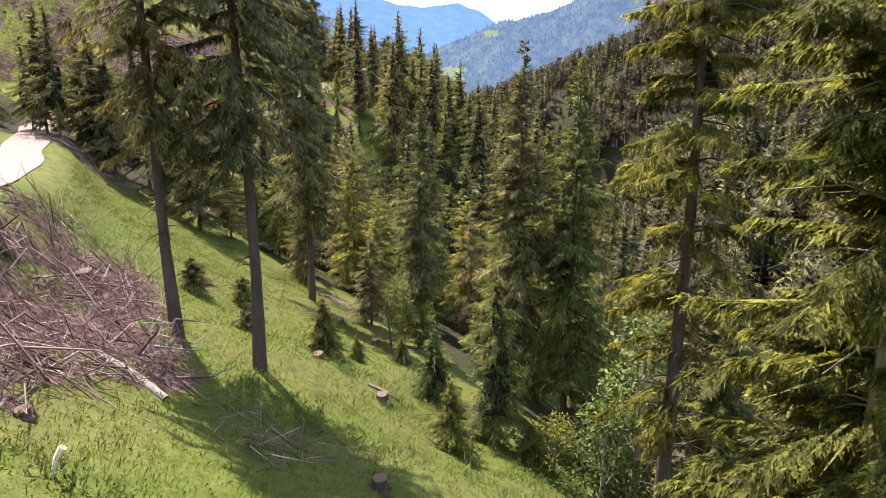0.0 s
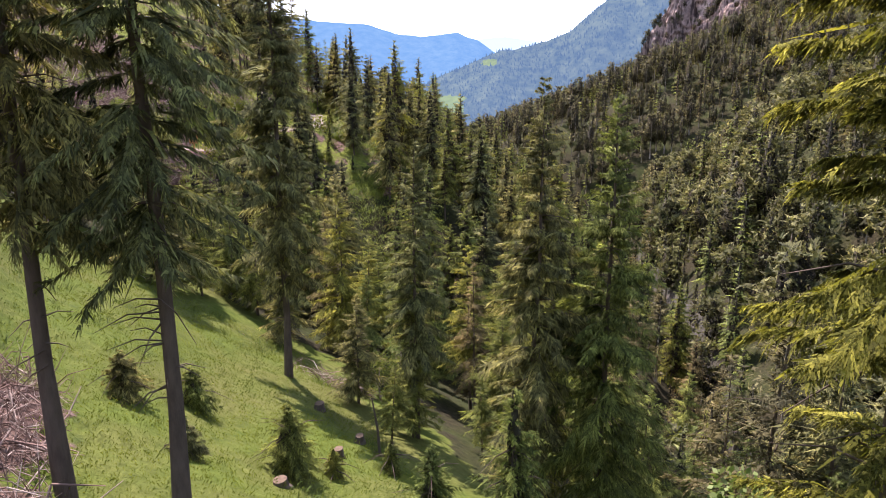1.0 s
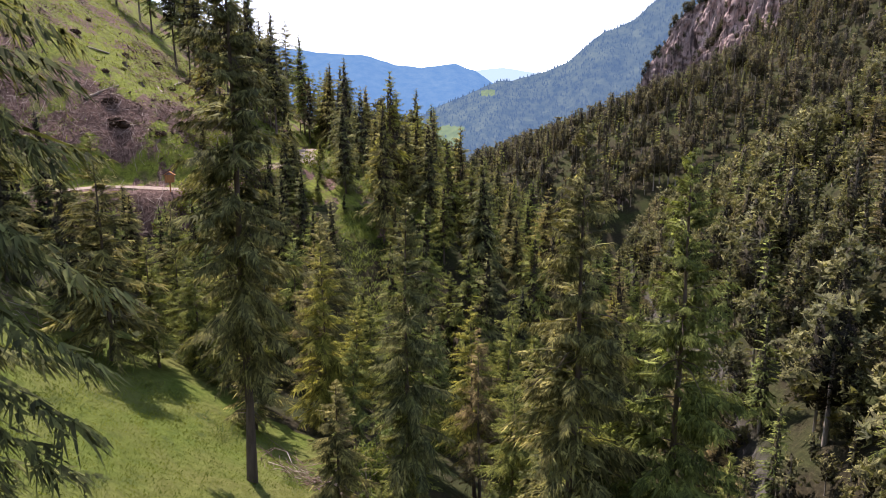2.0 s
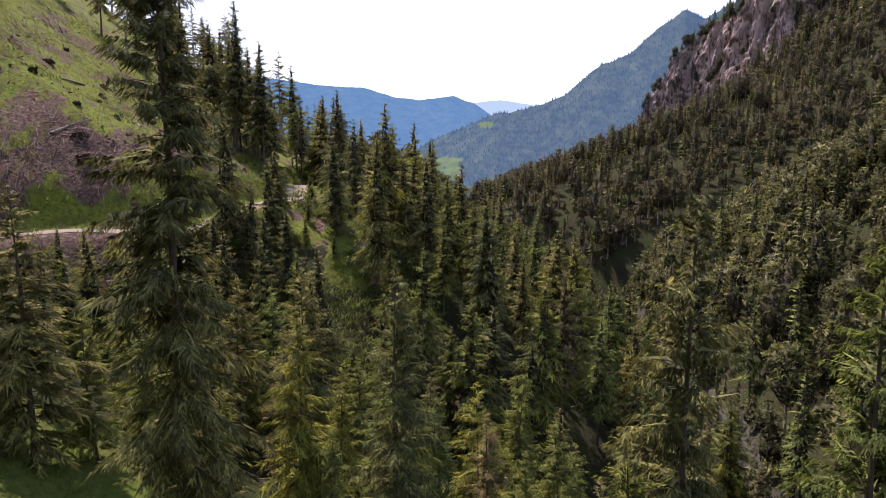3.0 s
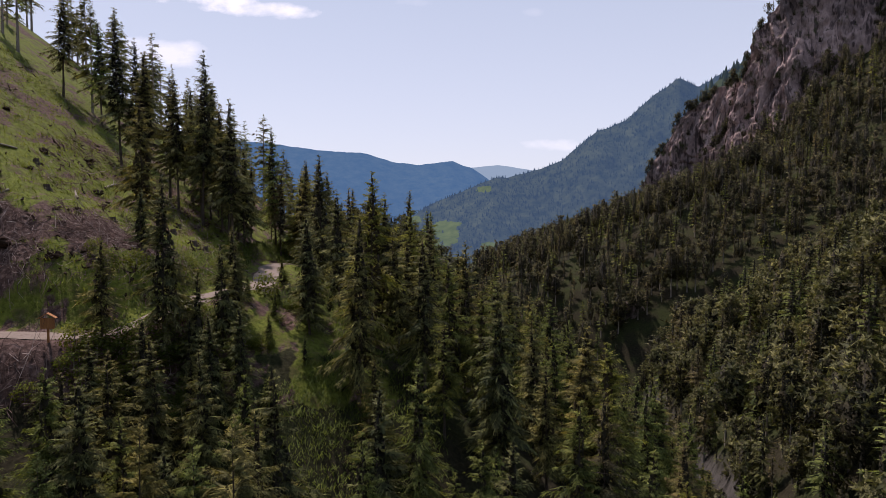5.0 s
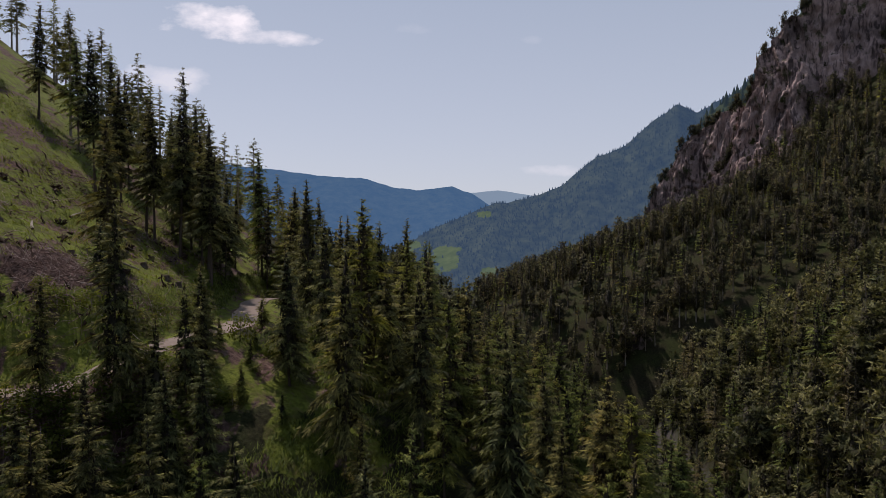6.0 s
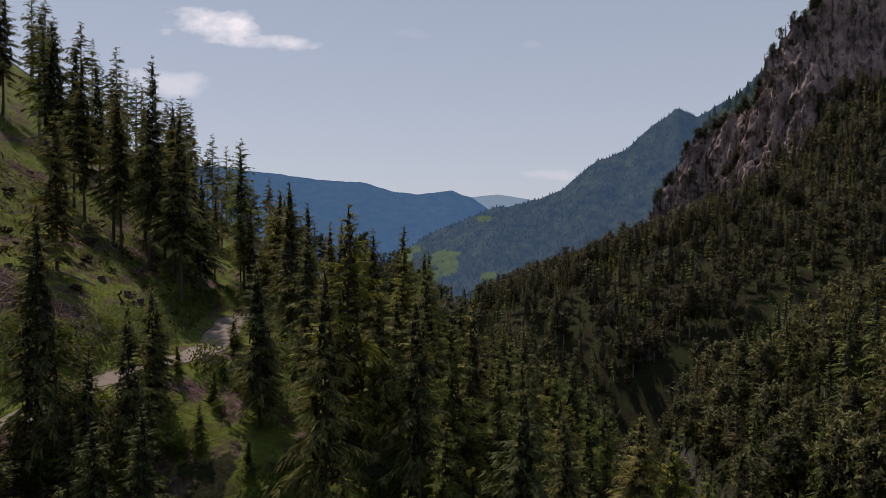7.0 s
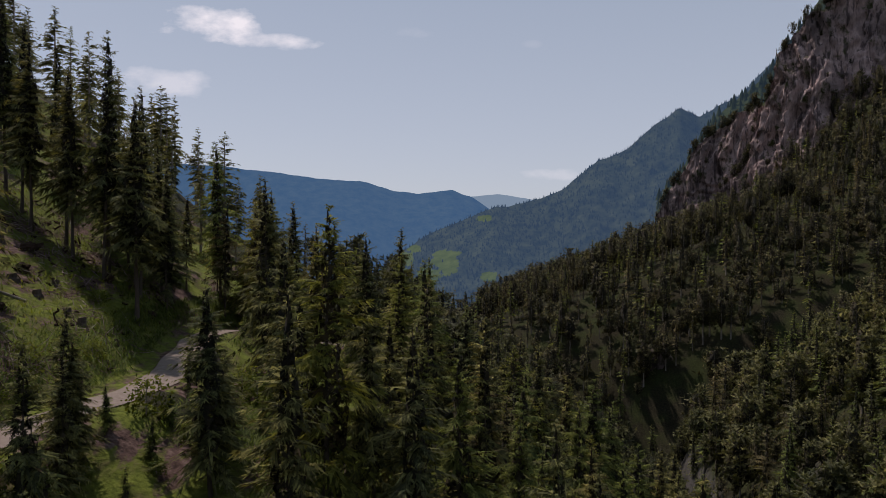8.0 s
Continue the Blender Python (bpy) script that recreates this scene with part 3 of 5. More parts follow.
# ---- trees ----
def crown_arrays(rng, H, clear, R, whorls, per, twigs, subs, wide, hang=0.85, rise_top=0.55, thin=0.0, blunt=0.75, longest=1.2, bare=0.12, tilt=0.65, bough=0.01):
    """Branches in whorls, each a drooping spine with flat sprays to both sides, as triangles."""
    zs = clear + (H - clear) * np.linspace(0, 0.985, whorls) ** 0.92
    z0 = np.repeat(zs, per) + rng.normal(0, 0.16, whorls * per)
    f = np.clip((z0 - clear) / (H - clear), 0, 1)
    keep = rng.random(len(f)) > thin * (1 - f)
    z0, f = z0[keep], f[keep]
    n = len(f)
    az = rng.uniform(0, 2 * np.pi, n)
    L = R * ((1 - f) ** blunt * 0.95 + 0.05) * (0.6 + 0.4 * np.clip(f / 0.18, 0, 1)) * rng.uniform(0.45, 1.15, n)
    up, sag = -0.2 + (rise_top + 0.2) * f, 0.42 - 0.25 * f
    tris = []
    if bough:
        # the boughs themselves: from the stem to the tip, three slender pieces side by side
        for lean_out, reach in ((-0.34, 0.8), (0.0, 1.0), (0.34, 0.8)):
            b = az + lean_out + rng.normal(0, 0.08, n)
            l = L * reach * rng.uniform(0.8, 1.1, n)
            w = (L * bough * rng.uniform(0.7, 1.3, n) + 0.02)[:, None]
            root = np.stack([np.cos(b) * l * 0.04, np.sin(b) * l * 0.04, z0 + rng.normal(0, 0.05, n)], 1)
            tip = np.stack([np.cos(b) * l, np.sin(b) * l, z0 + l * (up - sag + 0.12) - abs(lean_out) * 0.2 * l], 1)
            waist = root * 0.6 + tip * 0.4
            waist[:, 2] += 0.1 * l
            c = np.stack([-np.sin(b), np.cos(b), rng.normal(0, tilt, n)], 1) * w
            tris += [np.stack([root, waist - c, waist + c], 1), np.stack([waist - c, tip, waist + c], 1)]
    if twigs:
        t = bare + (1 - bare) * (np.arange(twigs) + 0.75) / twigs
        T = t[None, :, None]
        Ln, A = L[:, None, None], az[:, None, None]
        sidew = np.array([-1.0, 1.0])[None, None]
        shape = (n, twigs, 2)
        px, py = np.cos(A) * Ln * T, np.sin(A) * Ln * T
        pz = z0[:, None, None] + Ln * (up[:, None, None] * T - sag[:, None, None] * T * T + 0.12 * T ** 3)
        p = np.stack([np.broadcast_to(v, shape) for v in (px, py, pz)], -1)
        ang = A + sidew * (1.05 - 0.75 * T) + rng.normal(0, 0.22, shape)
        lt = np.clip(Ln * (0.52 - 0.22 * T), 0.16, longest) * rng.uniform(0.6, 1.2, shape)
        drop = -hang * rng.uniform(0.2, 1.3, shape) * (1 - 0.5 * f[:, None, None])
        d = np.stack([np.cos(ang), np.sin(ang), drop], -1)
        d /= np.linalg.norm(d, axis=-1, keepdims=True)
        pieces_p, pieces_d, pieces_l = [], [], []
        if subs == 1:
            pieces_p.append(p), pieces_d.append(d), pieces_l.append(lt)
        else:
            for k in range(subs):
                turn = rng.normal(0, 0.5, shape) if k else np.zeros(shape)
                c, s = np.cos(turn), np.sin(turn)
                dd = np.stack([d[..., 0] * c - d[..., 1] * s, d[..., 0] * s + d[..., 1] * c, d[..., 2] - rng.uniform(0, 0.5, shape)], -1)
                dd /= np.linalg.norm(dd, axis=-1, keepdims=True)
                pieces_p.append(p + d * (lt * 0.75 * k / subs)[..., None])
                pieces_d.append(dd)
                pieces_l.append(lt * (0.75 if k == 0 else 0.55))
        P, D, LL = (np.concatenate([q.reshape(-1, *q.shape[3:]) for q in group]) for group in (pieces_p, pieces_d, pieces_l))
        # each spray is a fan of three slender pointed twigs
        m = len(P)
        cross = np.stack([-D[:, 1], D[:, 0], rng.normal(0, tilt, m)], -1)
        cross /= np.linalg.norm(cross, axis=1, keepdims=True)
        for lean_out, reach in ((-0.5, 0.72), (0.0, 1.0), (0.5, 0.72)):
            way = D + cross * (lean_out + rng.normal(0, 0.12, m))[:, None]
            l = (LL * reach * rng.uniform(0.75, 1.15, m))[:, None]
            w = LL[:, None] * wide * rng.uniform(0.7, 1.3, (m, 1))
            root = P + way * l * 0.06
            tip = P + way * l
            tip[:, 2] -= 0.14 * l[:, 0]
            tris.append(np.stack([root - cross * w, root + cross * w + [0, 0, 0.02], tip], 1))
    v = np.concatenate(tris).reshape(-1, 3)
    return v, np.arange(len(v)).reshape(-1, 3)


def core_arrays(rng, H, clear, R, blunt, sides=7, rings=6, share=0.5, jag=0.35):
    """The close inside of a crown, ragged all round, added as its dark shade."""
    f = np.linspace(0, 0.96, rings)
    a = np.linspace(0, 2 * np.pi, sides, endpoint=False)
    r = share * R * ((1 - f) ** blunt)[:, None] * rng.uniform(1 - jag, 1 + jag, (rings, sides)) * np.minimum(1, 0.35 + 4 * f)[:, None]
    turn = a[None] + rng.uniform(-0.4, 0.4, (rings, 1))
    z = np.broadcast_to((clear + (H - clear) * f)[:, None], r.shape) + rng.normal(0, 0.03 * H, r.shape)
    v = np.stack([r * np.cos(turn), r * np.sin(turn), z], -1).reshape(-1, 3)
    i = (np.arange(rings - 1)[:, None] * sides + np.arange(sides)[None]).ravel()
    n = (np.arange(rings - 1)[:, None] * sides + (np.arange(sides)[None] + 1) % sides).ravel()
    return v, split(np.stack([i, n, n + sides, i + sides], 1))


def pine_arrays(rng, H, clear, R, limbs, tufts, blades):
    """A rounded crown: limbs that end in clumps of short pointed sprays."""
    f = rng.uniform(0, 1, limbs) ** 0.8
    z0 = clear + (H - clear) * 0.92 * f
    az = rng.uniform(0, 2 * np.pi, limbs)
    L = R * np.sqrt(np.clip(1 - (f - 0.25) ** 2 / 0.62, 0.05, 1)) * rng.uniform(0.55, 1.1, limbs)
    way = np.stack([np.cos(az), np.sin(az), rng.uniform(0.05, 0.45, limbs)], 1)
    root = np.stack([0 * z0, 0 * z0, z0], 1)
    side = np.stack([-np.sin(az), np.cos(az), 0 * az], 1) * 0.04
    tris = [np.stack([root - side, root + side, root + way * L[:, None]], 1)]
    t = rng.uniform(0.45, 1.05, (limbs, tufts, 1))
    spot = (root[:, None] + way[:, None] * L[:, None, None] * t + rng.normal(0, 0.13 * R, (limbs, tufts, 3))).reshape(-1, 3)
    P = np.repeat(spot, blades, 0)
    D = rng.normal(0, 1, P.shape) + [0, 0, 0.35]
    D /= np.linalg.norm(D, axis=1, keepdims=True)
    C = np.cross(D, rng.normal(0, 1, P.shape))
    C /= np.linalg.norm(C, axis=1, keepdims=True)
    l = R * rng.uniform(0.16, 0.34, (len(P), 1))
    tris.append(np.stack([P - C * l * 0.26, P + C * l * 0.26, P + D * l], 1))
    v = np.concatenate(tris).reshape(-1, 3)
    return v, np.arange(len(v)).reshape(-1, 3)


def split(faces):
    """Quads as triangles."""
    return np.concatenate([faces[:, [0, 1, 2]], faces[:, [0, 2, 3]]])


def trunk_arrays(rng, H, r, clear, sides=7, stubs=0, bend=0.15):
    """A tapered, slightly wandering stem with dead lower branches."""
    k = 7
    hs = H * np.linspace(0, 0.97, k) ** 1.1
    pts = np.stack([np.cumsum(rng.normal(0, bend * 0.35, k)), np.cumsum(rng.normal(0, bend * 0.35, k)), hs], 1)
    pts[0, :2] = 0
    pts[:, :2] -= pts[-1, :2] * (hs / hs[-1])[:, None]
    pts[0, 2] = -0.9
    rad = r * (1 - 0.93 * hs / H)
    rad[0] = r * 1.35
    out = [tubes(pts[:-1], pts[1:], rad[:-1], rad[1:], sides)]
    if stubs:
        z = rng.uniform(0.12 * H, clear + 0.75 * (H - clear), stubs)
        a, l = rng.uniform(0, 2 * np.pi, stubs), rng.uniform(0.3, 1.6, stubs)
        s = np.stack([0 * z, 0 * z, z], 1)
        e = s + np.stack([np.cos(a) * l, np.sin(a) * l, rng.uniform(-0.6, 0.1, stubs) * l], 1)
        knee = s + (e - s) * 0.5 + np.stack([0 * z, 0 * z, 0.12 * l], 1)
        out.append(tubes(s, knee, 0.028, 0.018, 3))
        out.append(tubes(knee, e, 0.018, 0.006, 3))
    return joined(out)


def conifer(name, label, seed, H, clear, R, detail, needles, bark=BARK, stubs=0, **extra):
    """One tree: an Empty at the foot with trunk and crown."""
    rng = np.random.default_rng(seed)
    whorls, per, twigs, subs, wide = detail
    tree = new(name)
    tagged(tree, label, "tree")
    v, f = trunk_arrays(rng, H, 0.0068 * H + 0.04, clear, 8 if subs > 1 else 6, stubs or (30 if subs > 1 else 14))
    part_mesh("trunk", mesh_of("trunk", v, f, [bark], smooth=True), tree)
    v, f = crown_arrays(rng, H, clear, R, whorls, per, twigs, subs, wide, **extra)
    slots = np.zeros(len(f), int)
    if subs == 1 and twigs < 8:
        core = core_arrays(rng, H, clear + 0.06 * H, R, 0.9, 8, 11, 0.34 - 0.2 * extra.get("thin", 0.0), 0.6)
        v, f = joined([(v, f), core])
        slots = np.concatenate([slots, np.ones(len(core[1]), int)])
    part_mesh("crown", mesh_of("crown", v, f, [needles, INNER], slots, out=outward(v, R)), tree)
    return tree


NEAR, FINE, MID, FAR = (42, 6, 12, 2, 0.09), (32, 6, 8, 1, 0.09), (25, 6, 5, 1, 0.12), (17, 6, 1, 1, 0.16)


def set_tree(tree, x, y, turn=0.0, lean=0.0, size=1.0, sink=0.0):
    tree.matrix_world = pose(x, y, height(x, y) - sink, lean, 0, turn) @ Matrix.Scale(size, 4)
    return tree


# single trees round the meadow
set_tree(conifer("spruce_tree", "tall spruce with bare lower trunk beside the brush heap", 101, 25, 6.8, 3.0, (44, 6, 14, 3, 0.075), SPRUCE, stubs=70, hang=1.0, thin=0.1, longest=0.6, bare=0.12), -9.2, 22.1)
set_tree(conifer("spruce_tree", "tall spruce with long bare trunk and drooping boughs on the meadow", 102, 26, 7.4, 3.3, (44, 6, 14, 3, 0.075), SPRUCE, stubs=90, hang=1.1, thin=0.1, longest=0.6, bare=0.12), -6.5, 22.2, 40)
set_tree(conifer("spruce_tree", "straight tall spruce at the meadow's lower edge", 103, 27, 5.5, 3.2, (50, 6, 12, 2, 0.1), SPRUCE, stubs=90, thin=0.35, bare=0.12, blunt=0.6), -9.0, 44.4, 80)
set_tree(conifer("spruce_tree", "slim spruce with thin crown at the forest edge", 104, 16.2, 4.0, 2.4, NEAR, SPRUCE, stubs=70, thin=0.4, bare=0.15), -1.4, 41.4, 10)
set_tree(conifer("spruce_tree", "sunlit yellow-green spruce at the forest edge", 105, 18.5, 3.5, 2.7, (46, 6, 12, 2, 0.1), SPRUCE, stubs=50, thin=0.15), 3.7, 32.2, 70)
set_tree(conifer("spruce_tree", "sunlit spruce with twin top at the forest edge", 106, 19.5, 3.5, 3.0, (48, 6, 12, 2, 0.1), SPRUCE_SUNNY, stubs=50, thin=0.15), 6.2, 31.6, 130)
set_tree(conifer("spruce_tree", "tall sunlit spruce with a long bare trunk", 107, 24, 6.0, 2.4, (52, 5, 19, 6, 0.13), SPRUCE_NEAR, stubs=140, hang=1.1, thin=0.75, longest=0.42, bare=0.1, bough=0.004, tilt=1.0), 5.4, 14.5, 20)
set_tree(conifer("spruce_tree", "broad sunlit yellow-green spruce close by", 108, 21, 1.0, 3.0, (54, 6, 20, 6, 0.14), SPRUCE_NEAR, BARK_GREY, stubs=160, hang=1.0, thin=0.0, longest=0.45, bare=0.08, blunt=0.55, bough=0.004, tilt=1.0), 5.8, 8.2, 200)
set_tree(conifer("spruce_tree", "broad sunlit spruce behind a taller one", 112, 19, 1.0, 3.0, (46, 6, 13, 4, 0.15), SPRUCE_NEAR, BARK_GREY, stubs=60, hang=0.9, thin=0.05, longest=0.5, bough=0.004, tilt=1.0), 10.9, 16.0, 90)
YOUNG = (24, 7, 7, 1, 0.11)
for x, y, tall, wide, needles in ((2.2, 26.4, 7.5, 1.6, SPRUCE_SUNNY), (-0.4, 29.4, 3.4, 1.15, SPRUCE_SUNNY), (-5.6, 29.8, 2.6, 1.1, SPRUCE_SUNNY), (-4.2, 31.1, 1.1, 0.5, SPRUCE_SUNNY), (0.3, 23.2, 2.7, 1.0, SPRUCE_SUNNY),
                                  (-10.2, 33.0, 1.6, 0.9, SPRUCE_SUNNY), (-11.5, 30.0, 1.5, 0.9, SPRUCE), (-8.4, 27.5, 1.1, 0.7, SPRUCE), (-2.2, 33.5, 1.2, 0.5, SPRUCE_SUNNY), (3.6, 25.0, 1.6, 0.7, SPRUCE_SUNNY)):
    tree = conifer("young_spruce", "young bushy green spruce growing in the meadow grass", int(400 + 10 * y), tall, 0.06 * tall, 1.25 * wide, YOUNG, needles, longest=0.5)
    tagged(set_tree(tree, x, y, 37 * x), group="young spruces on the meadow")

# kinds that stand many times: mid distance
rng = np.random.default_rng(7)
KINDS = {}
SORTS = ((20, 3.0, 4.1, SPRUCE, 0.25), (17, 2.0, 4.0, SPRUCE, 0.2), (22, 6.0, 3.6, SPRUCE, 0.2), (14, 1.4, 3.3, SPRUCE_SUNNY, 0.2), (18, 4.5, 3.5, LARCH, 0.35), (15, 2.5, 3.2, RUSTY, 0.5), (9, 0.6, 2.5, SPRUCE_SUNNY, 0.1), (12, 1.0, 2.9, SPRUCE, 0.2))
LABELS = {SPRUCE.name: "dark green spruce on the wooded slope", SPRUCE_SUNNY.name: "yellow-green young spruce in the sun", LARCH.name: "light green airy larch on the wooded slope", RUSTY.name: "half-bare brownish spruce on the wooded slope"}
used = set()
standing = []


def kind_of_tree(kind, detail):
    """One tree of that sort and fineness, built when it is first wanted."""
    if (kind, detail) not in KINDS:
        H, clear, R, needles, thin = SORTS[kind]
        name = "larch_tree" if needles is LARCH else "spruce_tree"
        KINDS[kind, detail] = conifer(name, LABELS[needles.name], 200 + kind + 10 * detail[0], H, clear, R, detail, needles, thin=thin, bare=0.15, bough=0.02 if detail is FINE else 0.035)
    return KINDS[kind, detail]


def plant(kind, x, y, want, group="trees of the wooded slope"):
    """Stands a tree of that sort, scaled to the wanted height."""
    detail = FINE if y < 74 and abs(x) < 22 or y < 36 else MID
    tree = kind_of_tree(kind, detail)
    s = want / SORTS[kind][0]
    m = pose(x, y, height(x, y) - 0.1, rng.normal(0, 1.2), rng.normal(0, 1.2), rng.uniform(0, 360))
    if (kind, detail) in used:
        tree = copy_thing(tree, m)
    used.add((kind, detail))
    broad = s ** 0.85 if s < 1 else s
    tree.matrix_world = m @ Matrix.Diagonal((broad * rng.uniform(0.9, 1.15), broad * rng.uniform(0.9, 1.15), s, 1))
    tagged(tree, group=group)
    standing.append((x, y))


# trees along the road and on the spur that stand out singly: sort, x, y, height
for kind, x, y, want in ((1, -21.8, 91.6, 14.2), (7, -18.4, 97.8, 7.5), (1, -26.0, 89.9, 8), (1, -10.5, 81, 15), (2, -31.2, 128.3, 23), (2, -46, 137.6, 22), (4, -25.2, 143.5, 18.5), (0, -20, 139.6, 16), (0, -18.3, 150, 15),
                         (0, -7.5, 135.5, 15.5), (1, -17.4, 133.2, 15.3), (0, -18.7, 187, 14), (1, -32.3, 112.4, 14), (7, -28.5, 103, 6), (2, -27.8, 128.2, 16), (2, -42.8, 135, 20), (2, -25.5, 122.2, 19), (1, -14.5, 122, 17), (2, -29.5, 131, 17), (0, -28.3, 134.5, 14.5), (0, -30.5, 138, 15), (2, -33, 133, 17), (0, -26.5, 131, 14), (2, -35, 130, 18), (2, -37.5, 133.5, 18), (0, -33.5, 138.5, 15), (2, -39.8, 131.5, 19), (6, -16.7, 110, 3.4), (1, -11.8, 99.5, 11), (1, -8.3, 105.8, 10.5),
                         (1, -33.5, 58.5, 11), (7, -31, 60, 12), (1, -28.5, 57.5, 12.5), (0, -26, 60, 13), (1, -31.2, 56.2, 10.5), (3, -29.6, 61.5, 12), (1, -27.0, 56.0, 11), (1, -36.5, 61.5, 8.5), (7, -19.5, 90.5, 6), (6, -16.5, 93, 5.5), (6, -14.8, 96.5, 3.0), (6, -15.2, 100.5, 2.4), (7, -12.4, 103.5, 6), (6, -16.0, 105.0, 2.0), (7, -18.2, 86.5, 7), (1, -15.2, 89.5, 9), (6, -13.8, 108, 4), (1, -21.5, 87.5, 8), (7, -18.2, 98, 6), (1, -17.6, 96.4, 7), (6, -17.8, 101, 2.4), (1, -18.0, 94.0, 9.5), (7, -19.4, 92.2, 8), (1, -12.4, 101.5, 8), (0, -24.0, 84.5, 8), (1, -17.0, 88.6, 8.5)):
    plant(kind, x, y, want, "trees along the road")


def scatter(x0, x1, y0, y1, gap):
    """A jittered grid of places."""
    out = []
    for y in np.arange(y0, y1, gap):
        for x in np.arange(x0, x1, gap):
            out.append((x + rng.uniform(-0.48, 0.48) * gap, y + rng.uniform(-0.48, 0.48) * gap))
    return np.array(out)


def on_road(p):
    return road_near(p[:, 0], p[:, 1])[0] < 3.0


spots = scatter(-70, 48, -4, 178, 4.6)
sx, sy = spots.T
free = ~(clearing(sx, sy) | clearcut(sx, sy) | on_road(spots))
free &= sx < gorge_axis(sy) + 2
free &= ~((np.abs(sx) < 4) & (sy < 26)) & ~((sx > 0) & (sx < 8.5) & (sy < 30)) & (sy > 8)
free &= ~((sy > 80 + 0.5 * (sx + 46)) & (sx < -22) & (sy < 95))
free &= ~((sx < -12) & (sy < 60) & (rng.random(len(sx)) < 0.35))
spots = spots[free]
mids = []
for x, y in spots:
    if standing and min((x - a) ** 2 + (y - b) ** 2 for a, b in standing) < 5:
        continue
    if y > (125 if x < -22 else 110) and x < 4 and rng.random() < 0.45:
        continue
    if x < -25 and y > 125:
        kind, want = int(rng.choice([2, 0, 4, 2])), rng.uniform(10, 14) * (1.4 if x < -36 else 1.0)
    elif y < 66 and x < -10:
        kind, want = int(rng.choice([1, 7, 1, 3, 0])), rng.uniform(7, 14)
    elif y > 84 and x < -7 and y < 132:
        kind, want = int(rng.choice([6, 7, 3, 6])), rng.uniform(2.5, 7)
        if -19 < x < -9 and y < 111:
            want = min(want, 2.6)
        elif rng.random() < 0.16:
            kind, want = 1, rng.uniform(10, 14)
    else:
        kind, want = int(rng.choice([0, 1, 3, 3, 3, 4, 4, 5, 7, 6])), rng.uniform(9, 17)
    if y < 56 and -12 < x < 3.5:
        want = min(want, rng.uniform(4.5, 8.5))
    top = height(x, y) + want
    if -45 < x < -12 and 66 < y < 92 and top > 14:
        want = max(4, want - (top - 14) * 0.8)
    elif abs(x) < 9 and y < 75 and top > 16.5:
        want = max(4, want - (top - 16.5))
    if len(mids) < 285 and y < 178:
        mids.append((x, y))
        plant(kind, x, y, want)


# right bank close to the start of the path
for kind, x, y, want in ((1, 11.5, 19.0, 14), (3, 10.2, 23.5, 11), (7, 13.5, 15.0, 12), (1, 12.5, 27.5, 15), (4, 9.6, 27.0, 11), (3, 14.5, 22.0, 13), (1, 16.5, 28.0, 14), (5, 17.5, 18.0, 13), (3, 20.5, 24.0, 13), (1, 24, 30, 14), (4, 27, 24, 13), (1, 22, 14, 14), (3, 30, 33, 13)):
    plant(kind, x, y, want)
for x, y in scatter(-40, -12, 57, 84, 3.6):
    if y < 76 + 0.5 * (x + 46) and not on_road(np.array([(x, y)]))[0] and min((x - a) ** 2 + (y - b) ** 2 for a, b in standing) > 6:
        plant(int(rng.choice([1, 3, 7, 6, 0])), x, y, min(rng.uniform(6, 13), max(4, 14 - height(x, y))))
for x, y in scatter(10, 50, 4, 50, 4.8):
    if x > max(11, 0.62 * y - 4) and min((x - a) ** 2 + (y - b) ** 2 for a, b in standing) > 8 and math.hypot(x, y - 10) < 36:
        plant(int(rng.choice([0, 1, 3, 5, 7, 3])), x, y, rng.uniform(8, 13))


